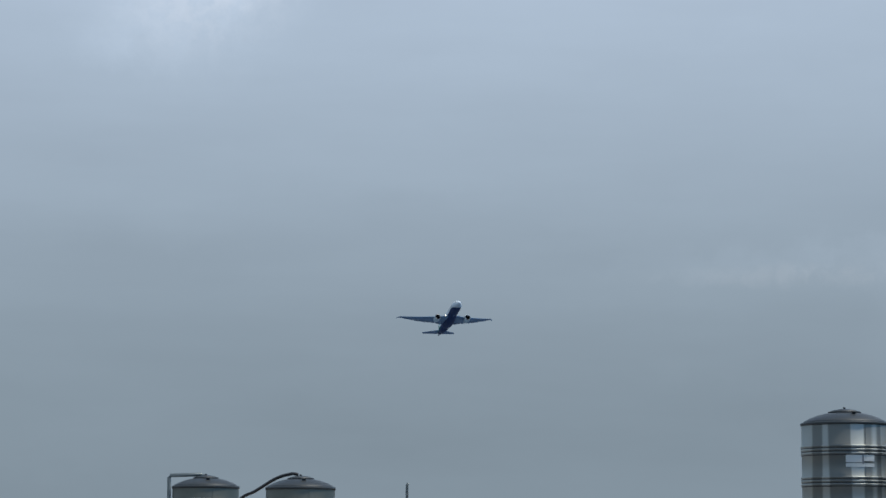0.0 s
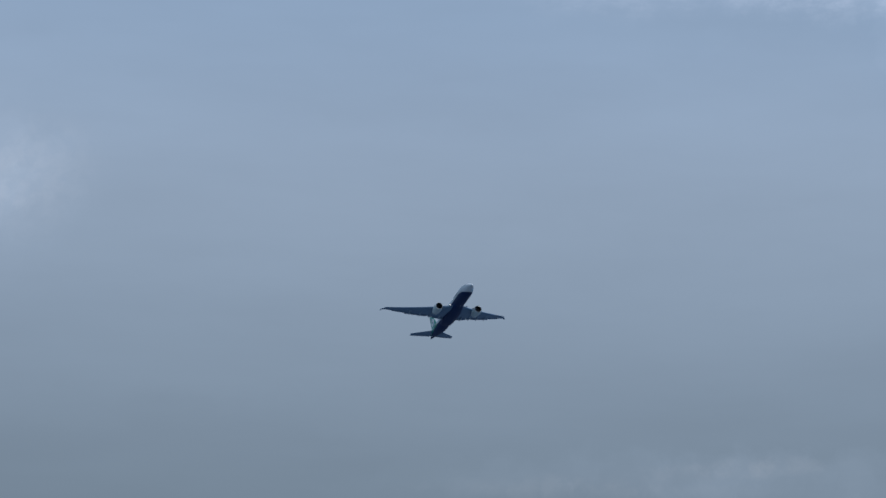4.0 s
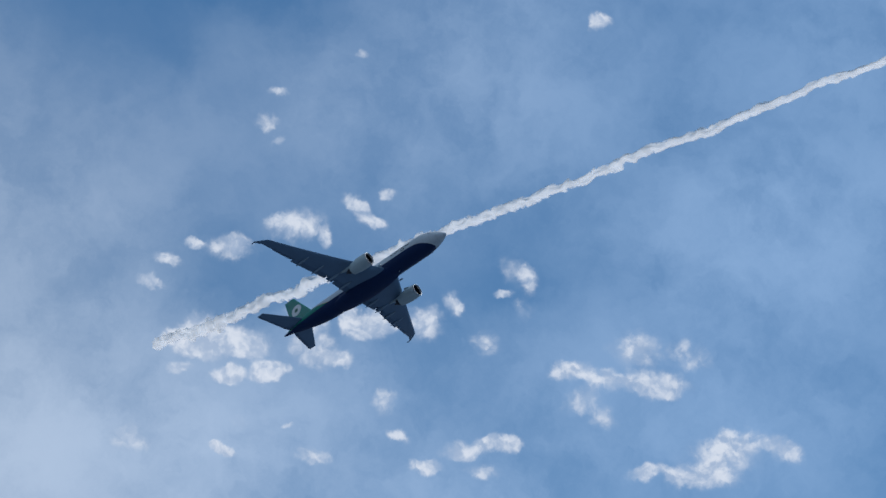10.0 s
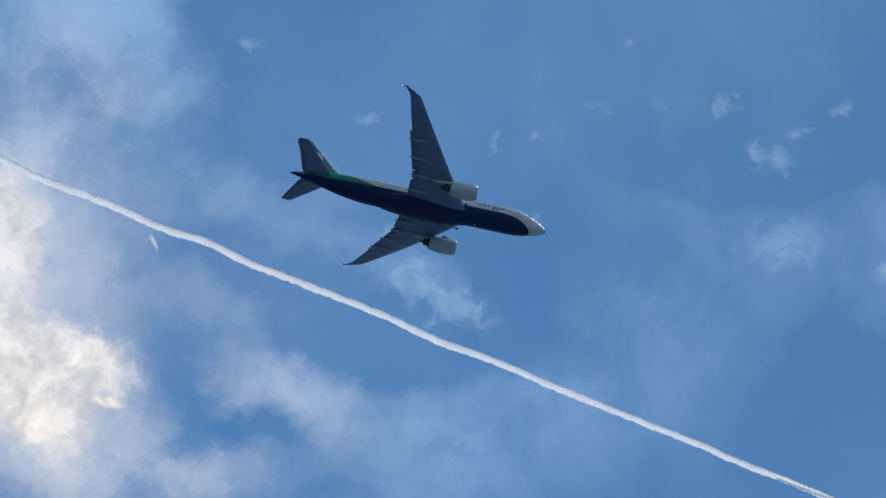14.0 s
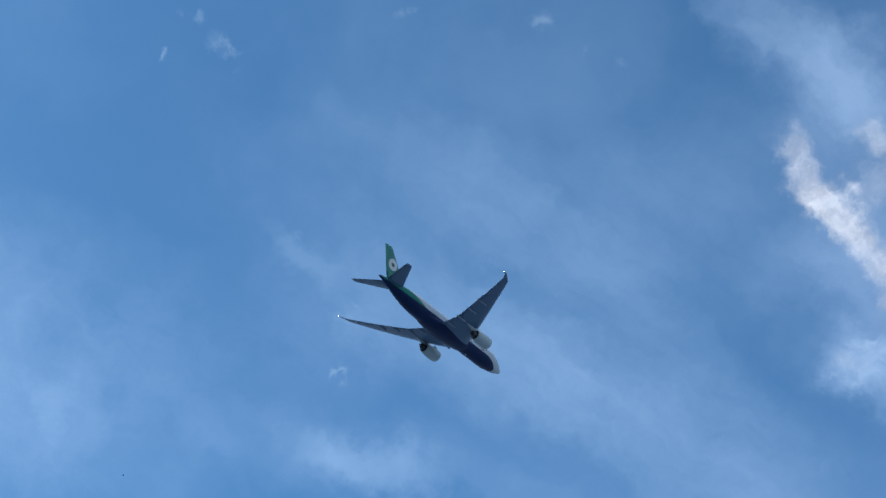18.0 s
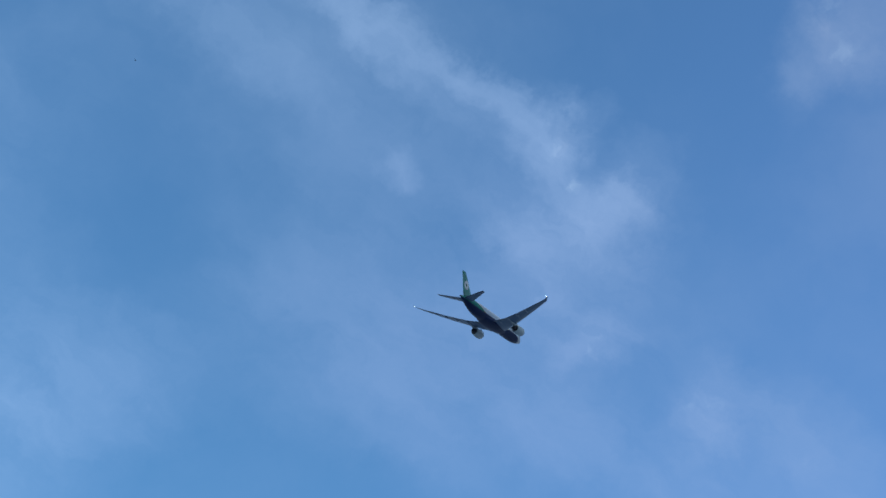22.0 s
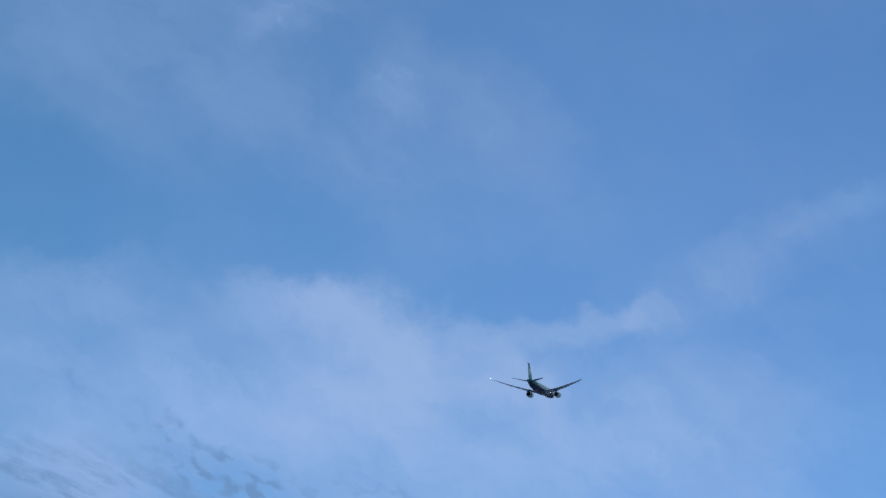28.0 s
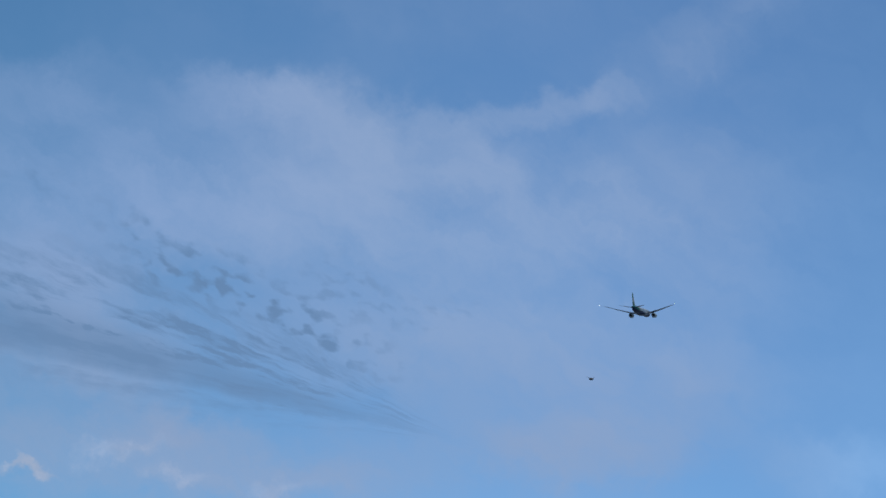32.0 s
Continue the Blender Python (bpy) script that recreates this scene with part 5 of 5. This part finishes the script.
def water_tank(x, y, rim, dia, base, ribs, label, plate_at=None, steel=STEEL, stub=False):
    """An upright stainless steel tank on a low plinth: rim is the height of its shoulder."""
    tank = tagged(new("water_tank"), label, "water tank", group="stainless water tanks on the roof")
    tank.location = (x, y, base)
    h, r = rim - base, dia / 2
    part("plinth", boxed(-r * 1.05, r * 1.05, -r * 1.05, r * 1.05, 0, 0.22, 0.015), CONCRETE, tank, "grey concrete plinth", False)
    # the shell bulges outwards in groups of hoops
    prof = [(0.22, r * 0.985), (0.25, r)]
    marks = []
    for z in ribs:
        for k in range(3):
            marks.append(h - z - k * dia * 0.040)
    for z in sorted(marks):
        prof += [(z - dia * 0.017, r), (z - dia * 0.008, r * 1.02), (z, r * 1.027), (z + dia * 0.008, r * 1.02), (z + dia * 0.017, r)]
    prof += [(h - 0.03, r), (h - 0.02, r * 0.995)]
    shell = part("shell", spun(prof, 112, "z", caps=False), steel, tank, "polished stainless steel shell with hoops")
    # thin black rings stand in for the shade below each hoop
    for z in sorted(marks):
        g = z - dia * 0.020
        part("shade_ring", spun([(g - 0.009, r * 0.998), (g - 0.005, r * 1.012), (g + 0.005, r * 1.012), (g + 0.009, r * 0.998)], 48, caps=False), RUBBER, shell)
    part("rim", spun([(h - 0.03, r * 1.0), (h - 0.035, r * 1.02), (h, r * 1.025), (h + 0.012, r * 1.0), (h, r * 0.98)], 112, caps=False), DULL_STEEL, tank, "dark rolled rim")
    dome = [(h, r * 0.99), (h + dia * 0.028, r * 0.93), (h + dia * 0.062, r * 0.80), (h + dia * 0.095, r * 0.62), (h + dia * 0.118, r * 0.43), (h + dia * 0.125, r * 0.36), (h + dia * 0.126, 0.02)]
    part("dome", spun(dome, 96), DULL_STEEL, tank, "dull steel domed top")
    lid = part("lid", spun([(h + dia * 0.12, r * 0.36), (h + dia * 0.127, r * 0.385), (h + dia * 0.137, r * 0.385), (h + dia * 0.16, r * 0.24), (h + dia * 0.172, r * 0.10), (h + dia * 0.174, 0.01)], 36), DULL_STEEL, tank, "round hatch lid")
    part("knob", spun([(h + dia * 0.17, 0.012), (h + dia * 0.178, 0.02), (h + dia * 0.188, 0.024), (h + dia * 0.194, 0.014), (h + dia * 0.196, 0.003)], 12), DULL_STEEL, lid)
    part("vent_stub", spun([(h + dia * 0.09, 0.03), (h + dia * 0.118, 0.03), (h + dia * 0.122, 0.045), (h + dia * 0.13, 0.045), (h + dia * 0.132, 0.01)], 14, centre=(r * 0.12, -r * 0.55, 0)), DULL_STEEL, tank)
    part("weld_seam", boxed(r * 0.30, r * 0.308, -r * 0.959, -r * 0.945, 0.3, h - 0.05), STEEL, tank, smooth=False)
    if stub:
        part("bent_pipe", tube(smooth_path([(-r * 0.62, -r * 0.55, h + 0.04), (-r * 0.66, -r * 0.55, h + 0.13), (-r * 0.74, -r * 0.55, h + 0.17), (-r * 0.84, -r * 0.55, h + 0.17)]), 0.016), PIPE, tank)
    if plate_at:
        a0, a1, z0, z1, rows = plate_at
        for (p0, p1, q0, q1, mat) in rows:
            bm = bmesh.new()
            bmesh.ops.create_grid(bm, x_segments=8, y_segments=1, size=0.5)
            for v in bm.verts:
                a = radians(a0 + (a1 - a0) * (p0 + (p1 - p0) * (v.co.x + 0.5)))
                rr = r * (1.006 if mat is PLATE else 1.01)
                v.co = Vector((rr * math.sin(a), -rr * math.cos(a), z0 + (z1 - z0) * (q0 + (q1 - q0) * (v.co.y + 0.5))))
            part("label_plate" if mat is PLATE else "printed_bar", bm, mat, tank, smooth=False)
    return tank


PLATES = ((0.0, 0.54, 0.32, 1.0, PLATE), (0.6, 1.0, 0.4, 1.0, PLATE), (0.0, 1.0, 0.0, 0.24, PLATE), (0.54, 0.6, 0.2, 1.0, BAR), (0.05, 0.5, 0.27, 0.31, BAR))
water_tank(6.55, 38.49, 13.74, 1.40, ROOF, (0.385, 0.885, 1.40, 1.9), "tall ribbed stainless steel water tank with a pale label plate", (-9.0, 31.0, 1.77, 2.00, PLATES))
water_tank(8.47, 38.63, 13.87, 1.40, ROOF, (0.30, 0.80, 1.32, 1.8), "ribbed stainless steel water tank with a bent pipe on top", stub=True)
water_tank(-2.36, 39.58, 12.70, 1.15, ROOF, (0.34, 0.8), "small stainless steel water tank fed by a black hose", (2.0, 30.0, 0.98, 1.2, PLATES), OLD_STEEL)
water_tank(-4.11, 41.27, 12.76, 1.15, ROOF, (0.34, 0.8), "small stainless steel water tank with a galvanised inlet pipe", (-20.0, 14.0, 1.06, 1.3, PLATES), OLD_STEEL)
hose = part("feed_hose", tube(smooth_path([(-3.9, 41.0, ROOF + 0.03), (-3.60, 40.75, 12.2), (-3.44, 40.4, 12.52), (-3.15, 40.1, 12.66), (-2.78, 39.75, 12.86), (-2.52, 39.6, 12.93), (-2.40, 39.58, 12.92)]), 0.027), RUBBER)
tagged(hose, "black rubber feed hose looped between two tanks", "hose")
pipe = part("inlet_pipe", tube([(-4.74, 41.2, ROOF), (-4.74, 41.2, 12.92), (-4.72, 41.2, 12.95), (-4.2, 41.25, 12.97), (-4.13, 41.27, 12.94)], 0.032), PIPE)
tagged(pipe, "galvanised steel inlet pipe beside a tank", "pipe")
post = part("vent_pipe", tube([(-0.59, 40.0, ROOF), (-0.59, 40.0, 12.76), (-0.575, 40.0, 12.80)], 0.024), PIPE)
tagged(post, "thin upright grey vent pipe", "pipe")


# ---- the contrail and the jet that draws it ----
def vapour(name):
    """Ice-crystal vapour that lets the sun through, frayed towards its edges."""
    m = bpy.data.materials.new(name)
    m.use_nodes = True
    t = m.node_tree
    t.nodes.clear()
    at, across = nd(t, "ShaderNodeTexCoord"), nd(t, "ShaderNodeSeparateXYZ")
    put(t, across.inputs[0], at.outputs["UV"])
    edge = calc("MULTIPLY", calc("ABSOLUTE", calc("SUBTRACT", across.outputs[0], 0.5, tree=t), tree=t), 2.0, tree=t)
    rag = calc("ADD", grain(at.outputs["Object"], 0.10, 5.0, 0.65, tree=t), calc("MULTIPLY", edge, -0.62, tree=t), tree=t)
    knots = grain(vec("MULTIPLY", at.outputs["Object"], (1.0, 0.1, 0.1), tree=t), 0.022, 2.0, 0.6, tree=t)
    thick = calc("MULTIPLY", step(rag, -0.12, 0.16, t), 0.96, tree=t)
    d, l, c = nd(t, "ShaderNodeBsdfDiffuse"), nd(t, "ShaderNodeBsdfTranslucent"), nd(t, "ShaderNodeBsdfTransparent")
    white = vec("SCALE", (0.97, 0.97, 0.97), scale=calc("MULTIPLY_ADD", step(knots, 0.32, 0.62, t), 0.06, 0.94, tree=t), tree=t)
    put(t, d.inputs[0], white)
    put(t, l.inputs[0], white)
    a, b = nd(t, "ShaderNodeMixShader"), nd(t, "ShaderNodeMixShader")
    a.inputs[0].default_value = 0.85
    put(t, a.inputs[1], d.outputs[0])
    put(t, a.inputs[2], l.outputs[0])
    put(t, b.inputs[0], thick)
    put(t, b.inputs[1], c.outputs[0])
    put(t, b.inputs[2], a.outputs[0])
    put(t, nd(t, "ShaderNodeOutputMaterial").inputs[0], b.outputs[0])
    return m


VAPOUR = vapour("contrail_vapour")
TRAIL_MID, TRAIL_WAY = Vector((2041.1, 1653.0, 2111.6)), Vector((0.18297, -0.98312, 0.0))


def trail_mesh(s0, s1, step_m, radius, lumps, seed, n=16):
    """A lumpy trough of vapour, open towards the sun; radius gives its girth along s."""
    bm = bmesh.new()
    uv = bm.loops.layers.uv.new("across")
    rows, s = [], s0
    while s <= s1:
        r = radius(s)
        lumps_here = lumps * float(np.interp(s, (-1300, -600, 0, 900), (1.0, 0.7, 0.5, 0.2)))
        r *= 1 + 0.75 * lumps_here * max(0.0, noise.noise((s * 0.016, seed, 11.1)))
        p = Vector((s, 0, 0)) + Vector((0, noise.noise((s * 0.012, seed, 0.3)), noise.noise((s * 0.012, seed, 7.7)))) * r * 0.8
        p += Vector((0, noise.noise((s * 0.05, seed, 1.3)), noise.noise((s * 0.05, seed, 4.7)))) * r * 0.5 * lumps_here
        row = []
        for k in range(n + 1):
            a = radians(222 + 140 * (k / n - 0.5))
            q = Vector((0, math.cos(a), math.sin(a)))
            w = 1 + lumps_here * (0.5 * noise.noise((s * 0.055, q.y * 0.9 + seed, q.z * 0.9)) + 0.15 * noise.noise((s * 0.09, q.y * 1.8, q.z * 1.8 + seed)))
            row.append(bm.verts.new(p + q * r * w))
        rows.append(row)
        s += step_m
    for a, b in zip(rows, rows[1:]):
        for k in range(n):
            f = bm.faces.new((a[k], a[k + 1], b[k + 1], b[k]))
            for loop, u in zip(f.loops, (k, k + 1, k + 1, k)):
                loop[uv].uv = (u / n, 0.0)
    return bm


def girth(s):
    return float(np.interp(s, (-2250, -2100, -1300, -400, 900, 1500, 1900), (8.0, 12.0, 8.2, 5.6, 5.0, 4.6, 2.8)))


def along_trail(s):
    m = Matrix((TRAIL_WAY, Vector((0, 0, 1)).cross(TRAIL_WAY), Vector((0, 0, 1)))).transposed().to_4x4()
    m.translation = TRAIL_MID + TRAIL_WAY * s
    return m


contrail = tagged(new("contrail"), "long white contrail, lumpy and breaking up at its old end", "contrail")
contrail.matrix_world = along_trail(0)
for s0, s1, words in ((-2230, -1430, "lumpy old end breaking into scraps"), (-1430, -430, "knotted white stretch"), (-430, 570, "smooth white stretch"), (570, 1898, "thin fresh stretch")):
    part("vapour_stretch", trail_mesh(s0, s1 + 2, 3.0, lambda s: girth(s) * 1.17, 1.0, 3.1), VAPOUR, contrail, words)


def build_jet():
    """A jet airliner far above, a few metres of it seen from below."""
    jet = tagged(new("distant_airliner"), "tiny bright airliner drawing a contrail high above", "airplane")
    part("fuselage", spun([(7.2, 0.05), (6.8, 0.5), (5.5, 0.75), (-3, 0.75), (-6, 0.4), (-7.2, 0.08)], 14, "x"), COWL, jet)
    for s in (1, -1):
        rings = [[(x, y, 0.1 * y + dz) for x, dz in foil(2.0 - 0.62 * y, 3.0 - 0.3 * y, 0.1, 4)] for y in (0.4, 3.5, 7.0)]
        part("wing", side_of(lofted(rings), s), COWL, jet)
        rings = [[(x, y, 0.1 * y + dz) for x, dz in foil(-5.0 - 0.6 * y, 1.6 - 0.3 * y, 0.1, 4)] for y in (0.2, 2.6)]
        part("tailplane", side_of(lofted(rings), s), COWL, jet)
    part("tail_fin", lofted([[(x, dy, z) for x, dy in foil(-4.6 - 0.8 * (z - 0.4), 2.2 - 0.4 * z, 0.1, 4)] for z in (0.4, 2.8)]), COWL, jet)
    part("vapour_trail", trail_mesh(-330, -9, 4.0, lambda s: float(np.interp(s, (-330, -200, -30, -9), (2.6, 2.4, 1.3, 0.6))), 0.4, 5.5), VAPOUR, jet, "thin fresh vapour trail")
    return jet


jet = build_jet()


def build_insect():
    bug = tagged(new("insect"), "small dark flying insect darting past", "insect")
    part("body", spun([(0.011, 0.0006), (0.009, 0.0022), (0.004, 0.0032), (-0.002, 0.0034), (-0.008, 0.002), (-0.012, 0.0008)], 10, "x"), RUBBER, bug)
    for s in (1, -1):
        rings = [[(x, y, 0.5 * y + dz) for x, dz in foil(0.004 - 0.5 * y, 0.006 - 0.2 * y, 0.12, 3)] for y in (0.001, 0.006, 0.011)]
        part("wing", side_of(lofted(rings), s), RUBBER, bug)
    return bug


insect = build_insect()


def build_bird():
    """A small dark bird with spread wings, nose along +x."""
    b = tagged(new("bird"), "tiny dark bird gliding far off in the sky", "bird", group="birds in the distance")
    part("body", spun([(0.11, 0.004), (0.09, 0.018), (0.05, 0.03), (-0.02, 0.034), (-0.08, 0.02), (-0.12, 0.01)], 10, "x"), RUBBER, b)
    part("tail", lofted([[(-0.10, -0.015, -0.004), (-0.10, 0.015, -0.004), (-0.10, 0.015, 0.004), (-0.10, -0.015, 0.004)], [(-0.19, -0.04, -0.002), (-0.19, 0.04, -0.002), (-0.19, 0.04, 0.002), (-0.19, -0.04, 0.002)]]), RUBBER, b)
    for s in (1, -1):
        rings = [[(x, y, 0.2 * y + dz) for x, dz in foil(0.06 - 0.35 * max(0.0, y - 0.08), 0.11 - 0.32 * y, 0.1, 3)] for y in (0.02, 0.08, 0.16, 0.26)]
        part("wing", side_of(lofted(rings), s), RUBBER, b)
    return b


birds = [build_bird()]
for k in range(3):
    birds.append(copy_thing(birds[0], pose(200, -100 - 10 * k, 150)))
gnat = copy_thing(insect, pose(1, 9, 8))
tagged(gnat, "small dark insect whirling above the rooftops", "insect")


def flying(x, y, z, course, pitch, bank):
    """The freighter's pose: course clockwise from +y, nose up, right wing down, in degrees."""
    h, p, b = radians(course), radians(pitch), radians(bank)
    fwd = Vector((math.sin(h) * math.cos(p), math.cos(h) * math.cos(p), math.sin(p)))
    left = Vector((-math.cos(h), math.sin(h), 0))
    top = fwd.cross(left)
    left, top = left * math.cos(b) + top * math.sin(b), top * math.cos(b) - left * math.sin(b)
    m = Matrix((fwd, left, top)).transposed().to_4x4()
    m.translation = (x, y, z)
    return m


def motions():
    walk(freighter, [
        (0.0, flying(4.2, 1518.6, 163.1, 167.10, 15.91, -0.04)),
        (2.0, flying(59.0, 1316.7, 195.2, 167.17, 16.12, 0.08)),
        (4.0, flying(113.9, 1115.2, 228.3, 167.32, 16.38, 0.18)),
        (6.0, flying(168.7, 914.3, 263.0, 167.59, 16.60, 0.17)),
        (8.0, flying(223.3, 714.2, 299.6, 167.78, 16.73, 0.09)),
        (10.0, flying(277.5, 515.1, 338.0, 167.73, 16.70, 0.01)),
        (12.0, flying(331.0, 316.3, 376.5, 167.50, 16.58, -0.02)),
        (14.0, flying(383.6, 117.1, 413.2, 167.26, 16.39, 0.03)),
        (16.0, flying(434.7, -82.7, 447.7, 167.25, 16.07, 0.05)),
        (18.0, flying(484.2, -283.5, 479.6, 167.65, 15.60, -0.05)),
        (20.0, flying(532.1, -485.2, 509.9, 168.23, 15.16, -0.22)),
        (22.0, flying(578.6, -688.0, 539.2, 168.71, 14.93, -0.41)),
        (24.0, flying(624.0, -892.2, 567.8, 169.02, 14.86, -0.57)),
        (26.0, flying(668.6, -1097.9, 595.7, 169.17, 14.82, -0.67)),
        (28.0, flying(712.1, -1304.8, 623.2, 169.21, 14.81, -0.73)),
        (30.0, flying(754.5, -1512.6, 650.0, 169.19, 14.81, -0.76)),
        (32.0, flying(796.2, -1721.1, 675.9, 169.15, 14.82, -0.76)),
    ])
    walk(insect, [(0.0, pose(1.0, -6.6, 13.4, 10, 8, 150)), (30.0, pose(0.9, -6.5, 13.5, 10, 8, 150)), (31.6, pose(0.921, -5.933, 13.816, 10, 8, 150)), (32.0, pose(2.670, -5.486, 13.533, 10, 12, 145))])
    walk(jet, [(t, along_trail(1971 + 50 * (t - 15.5))) for t in (0.0, 8.0, 16.0, 24.0, 32.0)])
    for bird, rows in zip(birds, (
        [(0.0, pose(243.47, -57.29, 148.01, 0, 0, -126)), (18.7, pose(215.17, -95.65, 163.10, 0, 0, -126)), (19.1, pose(212.15, -99.74, 164.71, 0, 0, -126)), (32.0, pose(183.86, -138.10, 179.80, 0, 0, -126))],
        [(0.0, pose(246.60, -79.19, 129.50, 0, 0, -141)), (18.9, pose(214.45, -104.75, 158.02, 0, 0, -141)), (19.0, pose(213.38, -105.60, 158.97, 0, 0, -141)), (32.0, pose(181.23, -131.15, 187.50, 0, 0, -141))],
        [(0.0, pose(240.54, -58.44, 152.24, 0, 0, -127)), (18.7, pose(211.45, -95.87, 168.12, 0, 0, -127)), (19.1, pose(209.64, -98.20, 169.11, 0, 0, -127)), (32.0, pose(180.54, -135.63, 184.99, 0, 0, -127))],
        [(0.0, pose(229.84, -132.60, 114.77, 0, 0, -167)), (19.9, pose(197.54, -140.02, 152.21, 0, 0, -167)), (20.1, pose(195.57, -140.47, 154.51, 0, 0, -167)), (32.0, pose(163.27, -147.88, 191.95, 0, 0, -167))],
    )):
        walk(bird, rows)
    walk(gnat, [(0.0, pose(1.073, 8.929, 11.253, 10, 8, 20)), (0.8, pose(1.046, 8.933, 11.929, 10, 8, 20)), (1.0, pose(1.331, 8.865, 12.397, 10, 8, 20)), (1.1, pose(1.783, 8.803, 12.166, 10, 8, 20)), (1.2, pose(1.569, 8.843, 12.175, 10, 8, 20)), (1.3, pose(1.350, 8.866, 12.362, 10, 8, 20)), (1.4, pose(1.351, 8.859, 12.431, 10, 8, 20)), (1.7, pose(1.106, 8.926, 11.925, 10, 8, 20)), (32.0, pose(1.11, 8.93, 11.53, 10, 8, 20))])


motions()
